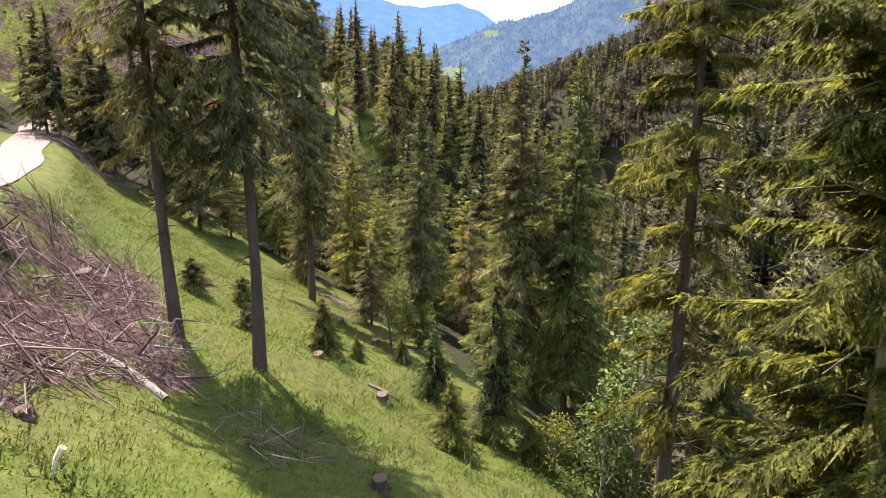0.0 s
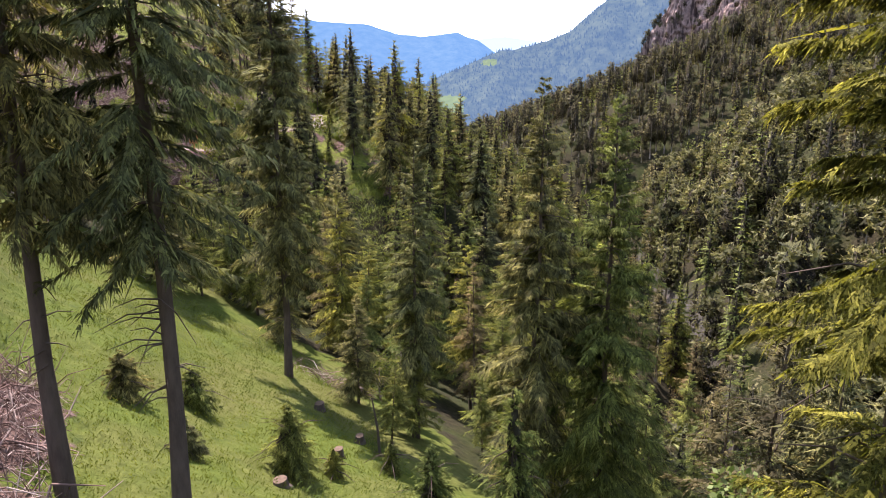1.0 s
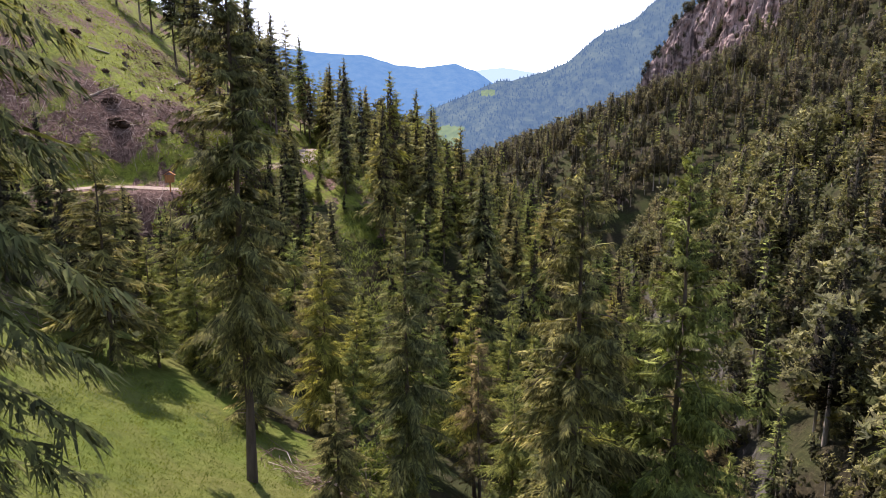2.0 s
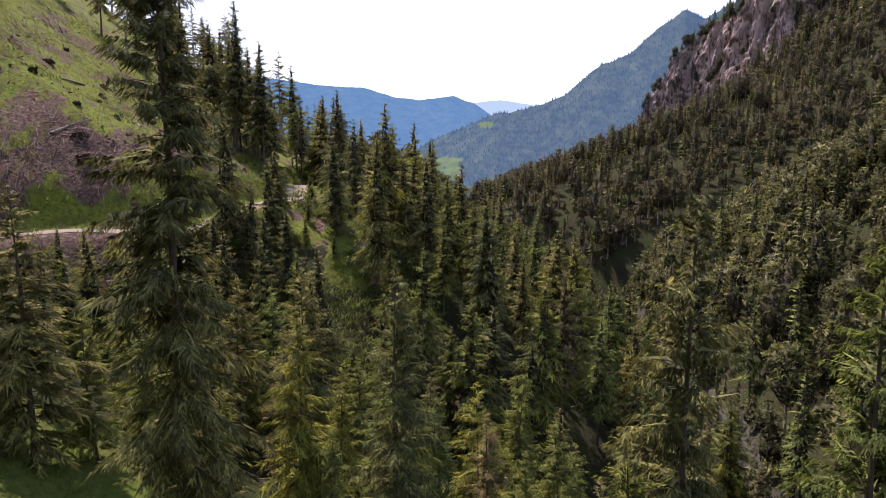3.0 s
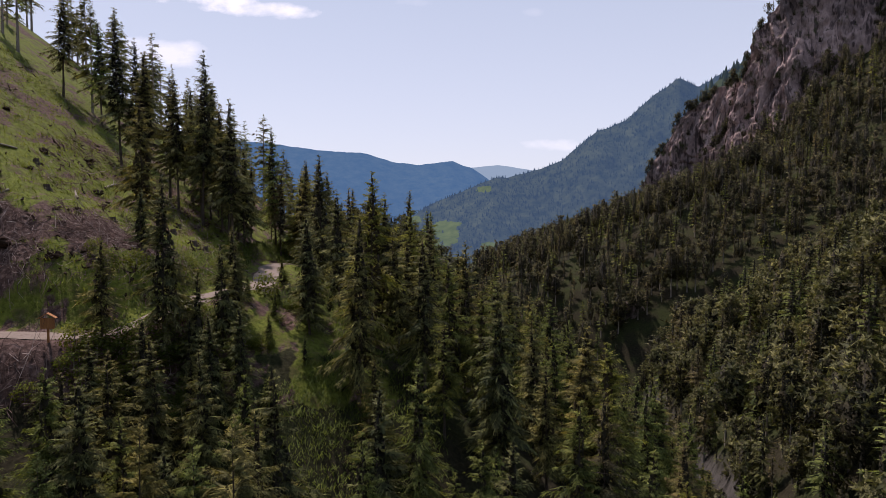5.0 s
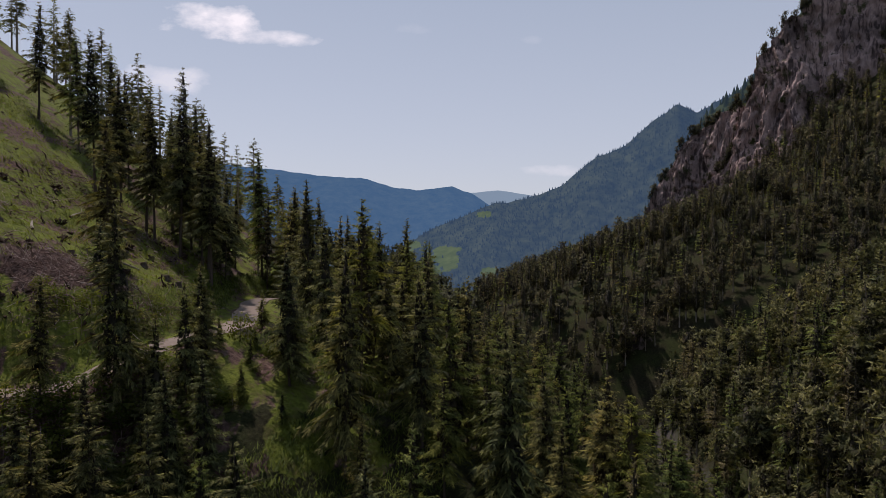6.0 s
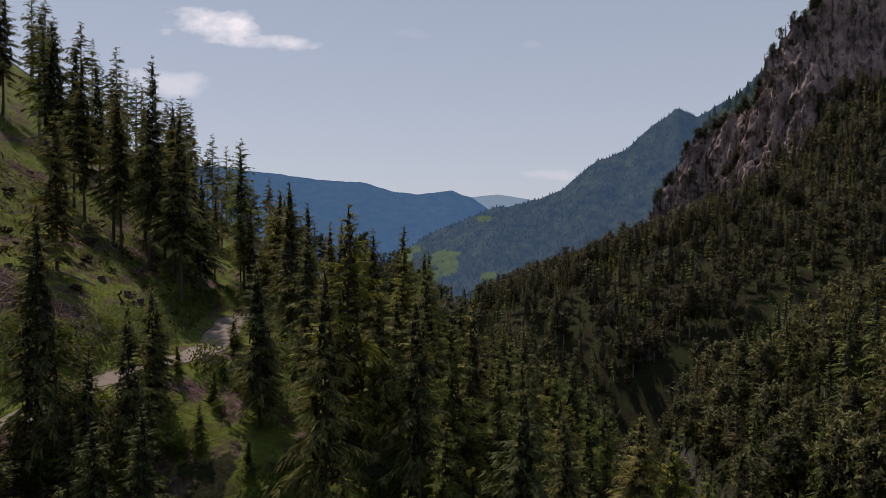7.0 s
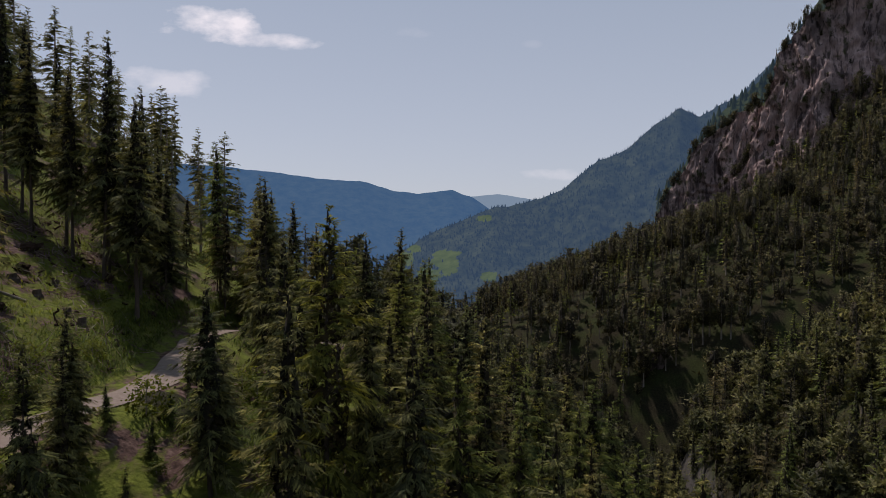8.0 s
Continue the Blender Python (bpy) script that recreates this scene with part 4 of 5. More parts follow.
def woods(name, label, places, heights, kinds, detail, seed, zs=None):
    """Many trees that nobody counts, in one mesh: crowns, and stems where they show."""
    r = np.random.default_rng(seed)
    stock = []
    for needles_slot, clear, R, thin, blunt in kinds:
        for copy in range(3):
            if needles_slot in (1, 5):
                v, f = pine_arrays(r, 10.0, clear, R, *((34, 4, 5) if detail[2] else (26, 3, 4)))
            else:
                v, f = crown_arrays(r, 10.0, clear, R, *detail, thin=thin, blunt=blunt, bough=0.055, tilt=0.8)
            slots = np.full(len(f), needles_slot)
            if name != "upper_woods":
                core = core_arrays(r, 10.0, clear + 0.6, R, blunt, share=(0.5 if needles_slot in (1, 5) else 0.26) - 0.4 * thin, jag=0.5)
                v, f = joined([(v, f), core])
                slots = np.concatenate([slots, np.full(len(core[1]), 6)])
            tv, tf = tubes([(0, 0, -0.6)], [(0, 0, 9.0)], 0.16, 0.03, 4)
            tf = split(tf)
            v2, f2 = joined([(v, f), (tv, tf)])
            n2 = outward(v2, R, clear + 0.42 * (10 - clear), 0.55 * (10 - clear)) if needles_slot in (1, 5) else outward(v2, R)
            stock.append((v2, f2, n2, np.concatenate([slots, np.full(len(tf), 4)])))
    vs, fs, ns, ss, n = [], [], [], [], 0
    zs = terrain(places[:, 0], places[:, 1]) if zs is None else zs
    pick = r.integers(0, len(stock), len(places))
    turn = r.uniform(0, 2 * np.pi, len(places))
    for (x, y), z, h, k, a in zip(places, zs, heights, pick, turn):
        v, f, o, s = stock[k]
        c, q = math.cos(a), math.sin(a)
        g, w = h / 10.0, h / 10.0 * (0.95 + 0.3 * ((k * 7 + x) % 1))
        vs.append(np.stack([(v[:, 0] * c - v[:, 1] * q) * w + x, (v[:, 0] * q + v[:, 1] * c) * w + y, v[:, 2] * g + z - 0.2], 1))
        ns.append(np.stack([o[:, 0] * c - o[:, 1] * q, o[:, 0] * q + o[:, 1] * c, o[:, 2]], 1))
        fs.append(f + n)
        ss.append(s)
        n += len(v)
    me = mesh_of(name, np.concatenate(vs), np.concatenate(fs), [SPRUCE, PINE, LARCH, RUSTY, BARK_GREY, SUNLIT_OLIVE_PINE, INNER], np.concatenate(ss), out=np.concatenate(ns))
    return tagged(new(name, me), label, "forest", kind="stuff")


MIX = ((0, 1.0, 2.0, 0.1, 0.7), (1, 2.5, 2.5, 0.2, 0.42), (0, 0.6, 2.2, 0.0, 0.7), (2, 1.5, 2.1, 0.2, 0.65), (1, 1.5, 2.4, 0.2, 0.45), (3, 2.0, 2.2, 0.4, 0.6))
RIGHT_MIX = ((1, 2.0, 2.5, 0.1, 0.35), (1, 1.2, 2.3, 0.1, 0.5), (0, 0.8, 2.1, 0.0, 0.7), (1, 2.8, 2.6, 0.1, 0.3), (2, 1.5, 2.2, 0.2, 0.6), (1, 1.0, 2.2, 0.1, 0.55), (3, 2.0, 2.0, 0.2, 0.5))
SPUR_MIX = ((5, 2.0, 2.5, 0.1, 0.35), (5, 1.2, 2.2, 0.1, 0.5), (2, 1.0, 2.1, 0.0, 0.7), (5, 3.0, 2.6, 0.1, 0.3), (0, 0.8, 2.0, 0.1, 0.65), (5, 1.0, 2.0, 0.1, 0.55), (3, 2.0, 2.0, 0.3, 0.5))
CLIFF_MIX = ((1, 0.6, 3.6, 0.1, 0.4), (1, 0.4, 4.2, 0.1, 0.4), (0, 0.6, 2.6, 0.1, 0.7))
THIN_MIX = ((0, 2.0, 2.0, 0.1, 0.8), (0, 3.2, 1.7, 0.25, 0.85), (0, 2.5, 2.1, 0.1, 0.75), (2, 3.0, 1.9, 0.3, 0.75), (0, 4.5, 1.6, 0.35, 0.6))
have = np.array(standing)
# left flank beyond the single trees
a = scatter(-100, 62, -4, 262, 4.7)
ax, ay = a.T
lone = np.array([np.min((have[:, 0] - x) ** 2 + (have[:, 1] - y) ** 2) > 9 for x, y in a])
ok = lone & ~((ax > 0) & (np.hypot(ax, ay - 8) < 32)) & ~(clearing(ax, ay) | clearcut(ax, ay) | on_road(a)) & (ax < gorge_axis(ay) + 2) & ((ay < 125) | (rng.random(len(ax)) < np.where(ax > -2, 0.85, 0.52))) & ((ay > 132) | (ax < -34) | (ax > 8))
high = ok & (ax < -24) & (rng.random(len(ax)) < np.where(ay < 155, 0.3, 0.42))
woods("upper_woods", "dark spruce wood along the top of the felled slope", a[high], rng.uniform(9, 17, high.sum()) * np.where(a[high, 0] < -36, 1.25, 0.8), THIN_MIX, (24, 5, 1, 1, 0.2), 10)
lower = ok & (ax >= -24)
woods("left_woods", "dense mixed spruce and larch wood on the valley side", a[lower], rng.uniform(8, 13, lower.sum()), MIX, FAR, 11)
# right flank
a = scatter(-30, 300, -30, 445, 4.4)
ax, ay = a.T
d = ax - gorge_axis(ay)
a_gap = fbm(ax * 0.05, ay * 0.05, 77, 3)
ok = ((d > 1.5) | (ay > 262)) & (ax > -60 + 0.2 * ay) & (np.hypot(ax, ay - 10) > 34) & (np.hypot(ax, ay) < 470) & (ax < 0.72 * ay + 40) & ~((ax > 128) & ((ax - 136) * 97 + (ay - 396) * 70 > np.where(ax > 168, 1500, 0))) & ~((ax > 60) & (ax < 77) & (ay > 253) & (ay < 263)) & ~((ay > 108) & (ay < 150) & (d < 3.5)) & ~((ax > 157) & (ax < 174) & (ay > 290) & (ay < 301)) & (a_gap > -1.1)
near_side = ok & (ay < 228)
woods("gorge_side_woods", "olive green pine and spruce wood on the steep gorge side", a[near_side], rng.uniform(5, 16, near_side.sum()) * np.clip(0.6 + d[near_side] / 22, 0, 1), SPUR_MIX, FAR, 12)
low = scatter(18, 95, 40, 228, 4.0)
low = low[(low[:, 0] - gorge_axis(low[:, 1]) > -5.0) & (low[:, 0] - gorge_axis(low[:, 1]) < 45)]
woods("gorge_side_scrub", "low scrubby pines and bushes between the trees of the gorge side", low, rng.uniform(2, 6, len(low)), SPUR_MIX, (12, 6, 0, 1, 0.36), 15)
rest = ok & ~near_side
woods("far_woods", "dense dark green conifer wood on the far mountainside", a[rest], rng.uniform(5, 16, rest.sum()) * np.clip(0.75 + np.abs(d[rest]) / 30, 0, 1), RIGHT_MIX, (12, 6, 0, 1, 0.36), 13)
perch, rim = np.concatenate([low for low, top in ledges]), np.concatenate([top for low, top in ledges])
tall = np.concatenate([rng.uniform(1.5, 4, len(perch)), rng.uniform(3, 7, len(rim))])
perch = np.concatenate([perch, rim])
woods("cliff_bushes", "dark bushes and stunted pines clinging to the cliff ledges", perch[:, :2], tall, CLIFF_MIX, (8, 5, 0, 1, 0.36), 14, perch[:, 2])


# ---- broad-leaved trees and bushes ----
def broadleaf(name, label, seed, H, R, clumps, leaves, leaf, material, low=0.25):
    """A stem that forks into limbs, each carrying clumps of single leaves."""
    r = np.random.default_rng(seed)
    tree = tagged(new(name), label, "tree" if H > 3 else "bush")
    a = np.arange(clumps) * 2.4 + r.uniform(-0.4, 0.4, clumps)
    f = (np.arange(clumps) + 0.5) / clumps
    rad = R * np.sin(np.pi * (0.18 + 0.8 * f)) * r.uniform(0.45, 1.0, clumps)
    ends = np.stack([np.cos(a) * rad, np.sin(a) * rad, H * (low + (0.97 - low) * f)], 1)
    starts = np.stack([0 * a, 0 * a, ends[:, 2] * 0.6], 1)
    stem = tubes([(0, 0, -0.6), (0, 0, H * 0.45)], [(0, 0, H * 0.45), (0, 0, H * 0.9)], [0.02 * H + 0.02, 0.014 * H + 0.01], [0.014 * H + 0.01, 0.01], 6)
    v, q = joined([(stem[0], stem[1])])
    part_mesh("trunk", mesh_of("trunk", v, q, [BARK_GREY], smooth=True), tree)
    for k in range(0, clumps, 2):
        part_mesh("limb", mesh_of("limb", *tubes(starts[k:k + 1], ends[k:k + 1], 0.007 * H + 0.006, 0.006, 4), [BARK_GREY]), tree)
    size = R * 0.42
    c = np.repeat(ends, leaves, 0)
    n = len(c)
    w = r.normal(0, 1, (n, 3))
    w /= np.linalg.norm(w, axis=1, keepdims=True)
    at = c + w * (size * r.uniform(0.25, 1.0, n) ** 0.6)[:, None] * [1, 1, 0.75]
    d = w + r.normal(0, 0.6, (n, 3)) + [0, 0, -0.2]
    d /= np.linalg.norm(d, axis=1, keepdims=True)
    x = np.cross(d, r.normal(0, 1, (n, 3)))
    x /= np.linalg.norm(x, axis=1, keepdims=True)
    l = leaf * r.uniform(0.6, 1.3, n)[:, None]
    v = np.stack([at, at + d * l * 0.5 + x * l * 0.3, at + d * l, at + d * l * 0.5 - x * l * 0.3], 1).reshape(-1, 3)
    part_mesh("crown", mesh_of("crown", v, np.arange(4 * n).reshape(-1, 4), [material], out=outward(v, R, H * 0.55, H * 0.45)), tree)
    return tree


set_tree(broadleaf("whitebeam_tree", "silvery light green broad-leaved tree below the meadow", 1, 9.0, 1.7, 26, 130, 0.17, BROADLEAF), 6.5, 20.2)
set_tree(broadleaf("whitebeam_tree", "small silvery broad-leaved tree below the meadow", 2, 5.5, 1.2, 18, 120, 0.15, BROADLEAF), 5.3, 19.8)
set_tree(broadleaf("hazel_bush", "round bright green bush at the meadow's edge", 3, 2.6, 1.3, 18, 110, 0.13, HERB, 0.1), 4.6, 24.8)
set_tree(broadleaf("hazel_bush", "leafy bush among the spruces at the forest edge", 4, 3.2, 1.5, 18, 100, 0.15, HERB, 0.1), -4.2, 49.5)
set_tree(broadleaf("hazel_bush", "leafy pale bush among the spruces at the forest edge", 5, 4.5, 1.6, 20, 100, 0.16, BROADLEAF, 0.1), -3.0, 53.0)
hedge = np.random.default_rng(5)
roadside = broadleaf("roadside_bush", "leafy green bush beside the gravel road", 9, 2.2, 1.3, 14, 45, 0.22, HERB, 0.05)
set_tree(roadside, -17.0, 104.0)
tagged(roadside, group="bushes beside the road")
for k in range(46):
    i = int(hedge.integers(78, 132))
    o = (1 if hedge.random() < 0.75 else -1) * hedge.uniform(3.4, 8.0)
    x, y = ROAD_LINE[i] + side[i] * o
    s = hedge.uniform(0.35, 1.0)
    copy_thing(roadside, pose(x, y, height(x, y) - 0.05, 0, 0, hedge.uniform(0, 360))).scale = (s * 1.2, s * 1.2, s)


for k in range(18):
    i = int(hedge.integers(89, 101))
    x, y = ROAD_LINE[i] + side[i] * hedge.uniform(2.4, 4.6)
    wide, tall = hedge.uniform(0.7, 1.3), hedge.uniform(0.55, 1.0)
    copy_thing(roadside, pose(x, y, height(x, y) - 0.05, 0, 0, hedge.uniform(0, 360))).scale = (wide, wide, tall)


# ---- felled timber, brush and stumps ----
def sticks(name, label, places, length, thick, lift, seed, material=STICKS, steep=0.22):
    """A litter of bent dry branches, lying where they fell."""
    r = np.random.default_rng(seed)
    n = len(places)
    z = terrain(places[:, 0], places[:, 1]) + lift * r.random(n) ** 1.5
    a, l = r.uniform(0, 2 * np.pi, n), r.uniform(*length, n)
    d = np.stack([np.cos(a), np.sin(a), r.normal(0, steep, n)], 1)
    # follow the slope
    ahead = terrain(places[:, 0] + d[:, 0] * 0.5, places[:, 1] + d[:, 1] * 0.5)
    d[:, 2] += (ahead - terrain(places[:, 0], places[:, 1])) / 0.5
    s = np.stack([places[:, 0], places[:, 1], z], 1)
    kink = r.normal(0, 0.2, (n, 3)) * l[:, None]
    mid, end = s + d * l[:, None] * 0.5 + kink, s + d * l[:, None] + kink * 0.4
    t = r.uniform(*thick, n)
    v, f = joined([tubes(s, mid, t, t * 0.75, 3), tubes(mid, end, t * 0.75, t * 0.3, 3)])
    return tagged(new(name, mesh_of(name, v, f, [material])), label, "branches", kind="stuff")


lot = np.random.default_rng(21)
a = np.stack([lot.uniform(-22, -5, 60000), lot.uniform(9, 31, 60000)], 1)
x, y = a.T
core = ((x + 12.2 + 0.22 * (y - 20)) / 3.4) ** 2 + ((y - 18.5) / 8.5) ** 2 + 0.9 * fbm(x * 0.3, y * 0.3, 7, 3)
a = a[core < 1.05]
sticks("brush_heap", "heap of dry reddish grey felled branches on the meadow", a[:4200], (0.2, 0.95), (0.007, 0.02), 0.55, 1, STICKS, 0.9)
sticks("brush_limbs", "larger bleached limbs lying on the brush heap", a[5200:5480], (1.0, 2.8), (0.02, 0.05), 0.6, 2, STICKS, 0.35)
a = np.stack([lot.uniform(-60, -19, 30000), lot.uniform(76, 135, 30000)], 1)
a = a[slash_zone(a[:, 0], a[:, 1]) & ~on_road(a)]
sticks("slope_brush", "dry branches strewn over the felled slope", a[:4600], (0.4, 1.9), (0.014, 0.04), 0.45, 3, STICKS, 0.5)
a = np.concatenate([np.stack([lot.normal(-6.6, 1.3, 260), lot.normal(48.2, 0.8, 260)], 1), np.stack([lot.normal(-27.5, 2.4, 300), lot.normal(53.5, 0.9, 300)], 1), np.stack([lot.normal(-4.7, 0.6, 60), lot.normal(16.5, 0.7, 60)], 1)])
sticks("edge_brush", "small piles of dry branches at the meadow's edge", a, (0.5, 1.9), (0.01, 0.03), 0.4, 4)


a = np.stack([lot.uniform(-75, -19, 40000), lot.uniform(88, 150, 40000)], 1)
a = a[clearcut(a[:, 0], a[:, 1]) & ~on_road(a) & (fbm(a[:, 0] * 0.16 + 0.05 * a[:, 1], a[:, 1] * 0.09, 31, 4) > 0.15)]
sticks("slope_slash", "reddish grey felled branches in streaks down the felled slope", a[:4200], (0.4, 1.8), (0.012, 0.04), 0.45, 8, STICKS, 0.5)


def stump(x, y, r, h, seed):
    """A sawn stump with root flares and a pale cut face."""
    thing = tagged(new("tree_stump"), "sawn grey-brown tree stump in the grass", "stump", "stumps")
    bm = bmesh.new()
    rings = []
    for z, k in ((-0.35, 1.7), (0.02, 1.4), (h * 0.35, 1.08), (h, 1.0)):
        ring = []
        for i in range(14):
            a = i * math.tau / 14
            flare = 1 + (0.25 * math.sin(3 * a + seed) + 0.12 * math.sin(5 * a + 2 * seed)) * max(0.15, 1 - max(z, 0) / h)
            ring.append(bm.verts.new((math.cos(a) * r * k * flare, math.sin(a) * r * k * flare, z + (0.03 * math.sin(a + seed) if z == h else 0))))
        rings.append(ring)
    for low_ring, top_ring in zip(rings, rings[1:]):
        for i in range(14):
            bm.faces.new((low_ring[i], low_ring[(i + 1) % 14], top_ring[(i + 1) % 14], top_ring[i]))
    part("stem", bm, BARK, thing)
    bm = bmesh.new()
    ring = [bm.verts.new((math.cos(i * math.tau / 14) * r * 0.97, math.sin(i * math.tau / 14) * r * 0.97, h + 0.006 + 0.03 * math.sin(i * math.tau / 14 + seed))) for i in range(14)]
    hub = bm.verts.new((0, 0, h + 0.02))
    for i in range(14):
        bm.faces.new((ring[i], ring[(i + 1) % 14], hub))
    part("cut_face", bm, CUT_WOOD, thing, "pale sawn wood")
    thing.matrix_world = pose(x, y, height(x, y), 0, 0, 50 * seed)


for k, (x, y, r, h) in enumerate(((-2.5, 25.4, 0.22, 0.4), (-1.7, 16.1, 0.2, 0.4), (-8.6, 12.6, 0.16, 0.2), (-13.0, 23.6, 0.3, 0.5), (-3.9, 36.5, 0.2, 0.4), (-6.5, 40.5, 0.25, 0.4), (-4.4, 33.4, 0.2, 0.35), (-5.6, 28.3, 0.25, 0.3),
                                  (-28.1, 116.2, 0.28, 0.56), (-30.8, 117, 0.28, 0.50), (-26.6, 115.5, 0.28, 0.62), (-32.9, 117.3, 0.32, 0.43), (-35.7, 117.3, 0.28, 0.43), (-31.6, 121, 0.28, 0.43), (-38, 124, 0.28, 0.50), (-33, 107, 0.28, 0.43), (-39, 106, 0.28, 0.43), (-44, 113, 0.28, 0.50), (-29, 97, 0.24, 0.43))):
    stump(x, y, r, h, k)

SOIL = Nodes("torn_soil")
soil_grain = SOIL.noise(2.2, 6.0, 0.7)
SOIL.bump(soil_grain, 1.0, 0.2)
SOIL = SOIL.done(SOIL.ramp(soil_grain, [(0.3, (0.018, 0.012, 0.009)), (0.6, (0.06, 0.038, 0.028)), (0.8, (0.15, 0.1, 0.08))]), 0.95, 0.05)


a = np.stack([lot.uniform(-80, -20, 40000), lot.uniform(90, 160, 40000)], 1)
a = a[clearcut(a[:, 0], a[:, 1]) & ~on_road(a)]
heaped = fbm(a[:, 0] * 0.16 + 0.05 * a[:, 1], a[:, 1] * 0.09, 31, 4)
a = np.concatenate([a[heaped > 0.25][:750], a[:450]])
sticks("torn_roots", "dark torn roots, bark and clods of soil strewn over the felled slope", a, (0.2, 0.7), (0.05, 0.17), 0.1, 6, SOIL, 0.5)


def root_plate(x, y, size, seed):
    """An overturned root plate: a ragged disc of soil with torn roots."""
    thing = tagged(new("root_plate"), "overturned dark root plate with torn roots on the felled slope", "root plate", "root plates")
    bm = bmesh.new()
    bmesh.ops.create_icosphere(bm, subdivisions=3, radius=1.0)
    for v in bm.verts:
        c = v.co.copy()
        v.co += c * (0.55 * noise.fractal(c * 1.8 + Vector((seed, 0, 0)), 0.8, 2.1, 4) + 0.2 * noise.noise(c * 6 + Vector((0, seed, 0))))
        v.co = Vector((v.co.x * size * 1.2, v.co.y * size * 0.8, v.co.z * size * 0.65))
    part("soil", bm, SOIL, thing)
    r = np.random.default_rng(seed)
    n = 18
    d = r.normal(0, 1, (n, 3)) * [1, 1, 0.6]
    d /= np.linalg.norm(d, axis=1, keepdims=True)
    part_mesh("roots", mesh_of("roots", *tubes(d * size * 0.5, d * size * r.uniform(1.1, 1.8, (n, 1)), 0.05, 0.012, 4), [BARK]), thing)
    thing.matrix_world = pose(x, y, height(x, y) + size * 0.25, r.uniform(-25, 25), r.uniform(-25, 25), r.uniform(0, 360))


for k, (x, y, size) in enumerate(((-37.6, 95.6, 1.5), (-39.5, 98, 1.0), (-45.9, 117.8, 0.9), (-39, 116, 0.8), (-33, 96.2, 0.9), (-30, 111, 0.8), (-33.8, 120, 1.1), (-36.2, 125, 1.2), (-41, 128, 1.0), (-45, 126, 0.9), (-31, 128.5, 1.0), (-29.5, 106, 0.6), (-50, 112, 1.0), (-48, 105, 0.9), (-42, 103, 0.7), (-35, 104, 0.6), (-36, 111, 0.7), (-26, 126, 0.8), (-54, 124, 0.9), (-42.5, 109, 0.6))):
    root_plate(x, y, size * 0.62, k + 1)


def log(x, y, length, r, heading, seed, label="weathered grey felled log lying in the grass"):
    """A felled stem with sawn ends and knots, lying on the slope."""
    thing = tagged(new("log"), label, "log", "logs")
    ends = np.array([(0, 0, 0), (length, 0, 0)])
    mid = np.array([length * 0.5, 0.03 * length, 0.02])
    v, f = tubes([ends[0], mid], [mid, ends[1]], [r, r * 0.92], [r * 0.92, r * 0.8], 10)
    part_mesh("stem", mesh_of("stem", v, f, [BARK_GREY], smooth=True), thing)
    for at, k in ((0.0, 1.0), (length, 0.8)):
        bm = bmesh.new()
        bm.faces.new([bm.verts.new((at, math.cos(i * math.tau / 10) * r * k * 0.99, math.sin(i * math.tau / 10) * r * k * 0.99)) for i in range(10)])
        part("cut_face", bm, CUT_WOOD, thing, "pale sawn end")
    h = radians(heading)
    z0, z1 = height(x, y), height(x + math.cos(h) * length, y + math.sin(h) * length)
    thing.matrix_world = pose(x, y, z0 + r * 0.8, 0, -math.degrees(math.atan2(z1 - z0, length)), heading)


log(-9.9, 18.0, 2.6, 0.15, -22, 1)
log(-11.6, 13.9, 2.4, 0.12, -30, 2)
log(-3.2, 26.6, 1.6, 0.06, 10, 3)
log(-42, 97, 5, 0.16, 60, 4)
log(-37, 108, 4, 0.14, 120, 5)
log(-33, 113, 3.5, 0.13, 30, 6)
log(-40, 120, 5, 0.15, 100, 7)
log(-47, 109, 4, 0.14, 75, 8)

# a bleached broken branch that stands up at the meadow's near edge
branch = tagged(new("bleached_branch"), "bleached white broken branch sticking out of the grass", "branch")
part_mesh("stem", mesh_of("stem", *tubes([(0, 0, -0.2), (0.06, 0, 0.3)], [(0.06, 0, 0.3), (0.16, 0.02, 0.55)], [0.04, 0.05], [0.045, 0.075], 6), [Nodes("bleached_wood").done((0.72, 0.68, 0.55), 0.8, 0.1)], smooth=True), branch)
branch.matrix_world = pose(-6.6, 10.1, height(-6.6, 10.1), 0, 10, 0)

# a thin dead stem at the forest edge
snag = tagged(new("dead_stem"), "thin dead leaning stem at the meadow's edge", "tree")
part_mesh("stem", mesh_of("stem", *tubes([(0, 0, -0.3), (-0.1, 0, 1.4)], [(-0.1, 0, 1.4), (-0.32, 0, 2.9)], [0.08, 0.06], [0.06, 0.03], 6), [BARK]), snag)
snag.matrix_world = pose(-2.9, 36.0, height(-2.9, 36.0))

# ---- the notice board by the road ----
PLANK = Nodes("larch_planks")
plank_grain = PLANK.noise(14.0, 5.0, 0.6, (1, 1, 0.1), True)
PLANK = PLANK.done(PLANK.ramp(plank_grain, [(0.3, (0.26, 0.1, 0.035)), (0.7, (0.46, 0.2, 0.07))]), 0.6, 0.3)


def box(bm, low, high):
    made = bmesh.ops.create_cube(bm, size=1.0)["verts"]
    for v in made:
        v.co = Vector([(a + b) / 2 + c * (b - a) for a, b, c in zip(low, high, v.co)])
    return made


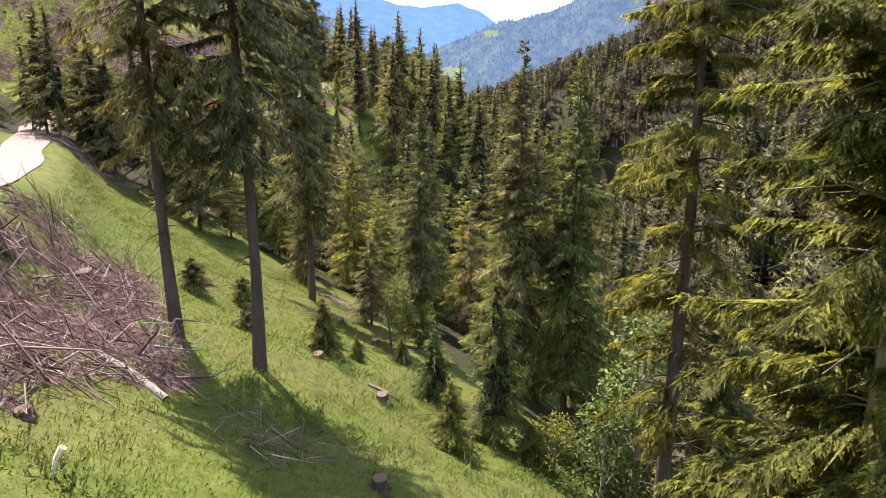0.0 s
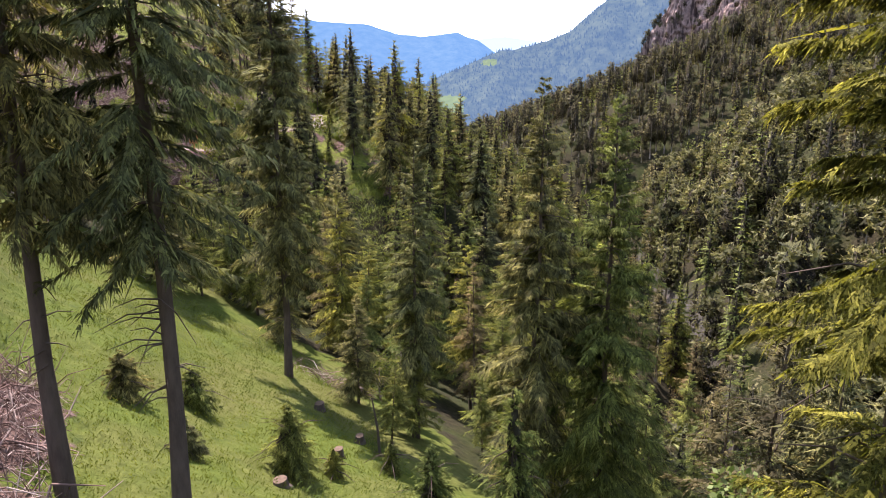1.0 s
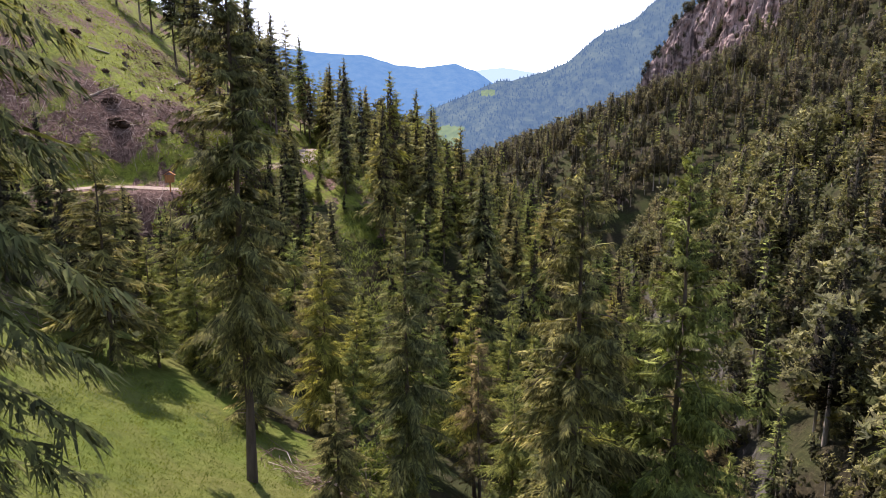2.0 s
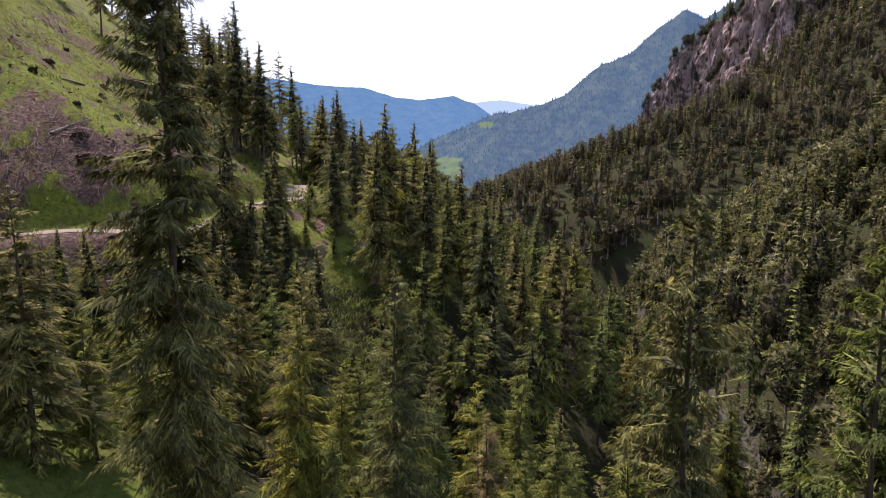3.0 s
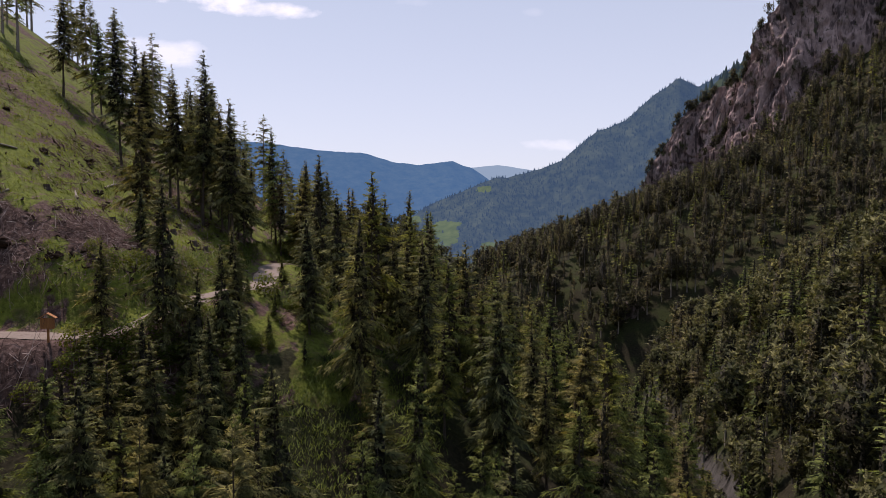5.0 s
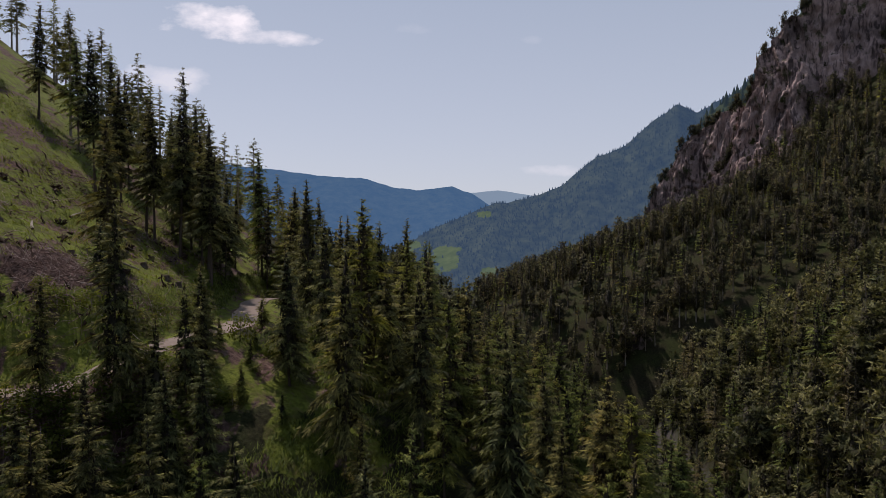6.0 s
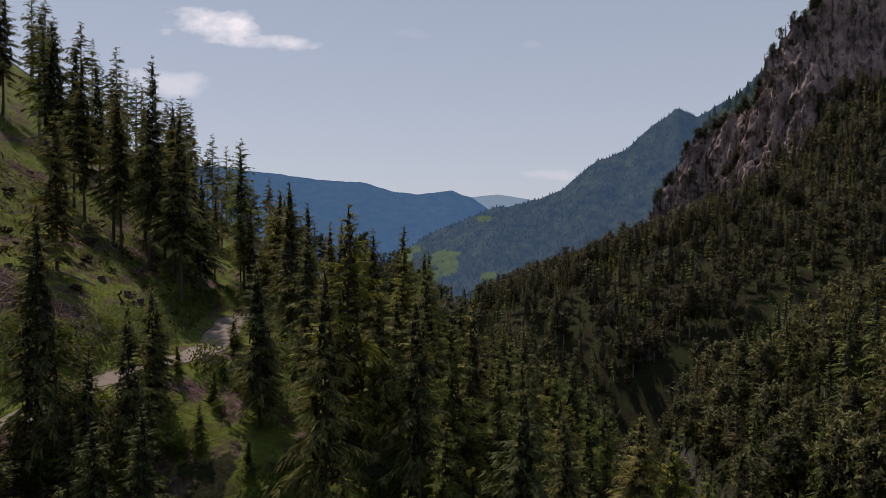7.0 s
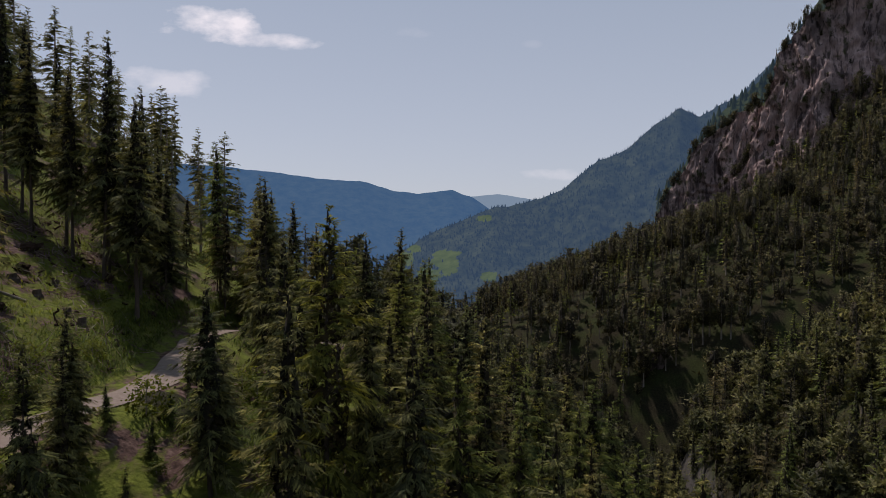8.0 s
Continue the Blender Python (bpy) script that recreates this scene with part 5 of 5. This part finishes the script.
board = tagged(new("notice_board"), "small orange-brown wooden notice board with a pitched roof on one post", "sign")
bm = bmesh.new()
box(bm, (-0.07, -0.07, -0.5), (0.07, 0.07, 1.5))
bmesh.ops.bevel(bm, geom=bm.edges[:], offset=0.01, segments=1, affect="EDGES")
part("post", bm, PLANK, board)
bm = bmesh.new()
box(bm, (-0.48, -0.15, 0.95), (0.48, -0.08, 1.75))
for v in bm.verts:
    if v.co.z > 1.5:
        v.co.z = 1.78
bmesh.ops.bevel(bm, geom=bm.edges[:], offset=0.012, segments=1, affect="EDGES")
part("panel", bm, PLANK, board)
for way_out in (-1, 1):
    bm = bmesh.new()
    box(bm, (0, -0.3, -0.025), (0.72, 0.2, 0.025))
    bmesh.ops.rotate(bm, verts=bm.verts, cent=(0, 0, 0), matrix=Euler((0, radians(32), 0)).to_matrix())
    for v in bm.verts:
        v.co = Vector((v.co.x * way_out, v.co.y, v.co.z + 2.13))
    bmesh.ops.recalc_face_normals(bm, faces=bm.faces)
    part("roof", bm, PLANK, board)
board.matrix_world = pose(-29.3, 88.6, height(-29.3, 88.6), 0, 0, 12)


# ---- grass and herbs ----
def tufts(name, label, places, blades, tall, spread, material, seed, lean=0.45, width=0.05):
    """Grass in tufts: narrow bent blades."""
    r = np.random.default_rng(seed)
    z = terrain(places[:, 0], places[:, 1])
    p = np.repeat(np.stack([places[:, 0], places[:, 1], z - 0.03], 1), blades, 0)
    n = len(p)
    p[:, :2] += r.normal(0, spread, (n, 2))
    h = r.uniform(*tall, n) * np.repeat(r.uniform(0.6, 1.3, len(places)), blades)
    a = r.uniform(0, 2 * np.pi, n)
    d = np.stack([np.cos(a) * lean * r.uniform(0.3, 1.4, n), np.sin(a) * lean * r.uniform(0.3, 1.4, n), np.ones(n)], 1) * h[:, None]
    c = np.stack([-np.sin(a), np.cos(a), 0 * a], 1) * (h * width * 2)[:, None]
    v = np.stack([p - c, p + c, p + d * 0.6 + c * 0.8 + [0, 0, 0.05], p + d], 1).reshape(-1, 3)
    return tagged(new(name, mesh_of(name, v, np.arange(4 * n).reshape(-1, 4), [material], out=np.tile((-0.2, 0.0, 1.0), (4 * n, 1)))), label, "grass", kind="stuff")


a = np.stack([lot.uniform(-26, 7, 26000), lot.uniform(9, 53, 26000)], 1)
x, y = a.T
keep = clearing(x, y) & ~on_road(a) & (((x + 12.2 + 0.22 * (y - 20)) / 3.4) ** 2 + ((y - 18.5) / 8.5) ** 2 + 0.9 * fbm(x * 0.3, y * 0.3, 7, 3) > 0.85)
a = a[keep]
tufts("meadow_tufts", "tall green meadow grass", a[:13000], 7, (0.04, 0.13), 0.28, GRASS_BLADE, 1, 0.9, 0.03)
patchy = a[(fbm(a[:, 0] * 0.3, a[:, 1] * 0.3, 55, 3) > 0.35)]
tufts("meadow_herbs", "leafy darker green herbs in the meadow", patchy[:800], 18, (0.05, 0.2), 0.3, HERB, 2, 1.1, 0.06)
a = np.stack([lot.uniform(-95, -19.5, 40000), lot.uniform(84, 170, 40000)], 1)
a = a[clearcut(a[:, 0], a[:, 1]) & ~on_road(a) & ~slash_zone(a[:, 0], a[:, 1])]
tufts("slope_tufts", "rough green grass on the felled slope", a[:12000], 4, (0.12, 0.35), 0.3, GRASS_BLADE, 3, 0.9, 0.07)
a = np.stack([lot.uniform(-27, 0, 12000), lot.uniform(78, 150, 12000)], 1)
a = a[~on_road(a) & (fbm(a[:, 0] * 0.12, a[:, 1] * 0.12, 57, 3) > -0.2)]
tufts("wood_herbs", "leafy undergrowth between the trees beside the road", a[:5000], 16, (0.12, 0.45), 0.5, HERB, 4, 0.9, 0.05)
a = np.stack([lot.uniform(-80, -19.5, 30000), lot.uniform(86, 165, 30000)], 1)
a = a[(clearcut(a[:, 0], a[:, 1]) | glade(a[:, 0], a[:, 1])) & ~on_road(a) & (fbm(a[:, 0] * 0.25, a[:, 1] * 0.25, 59, 3) > 0.2)]
tufts("slope_herbs", "clumps of taller weeds on the felled slope", a[:2600], 12, (0.1, 0.4), 0.35, HERB, 5, 0.8, 0.06)
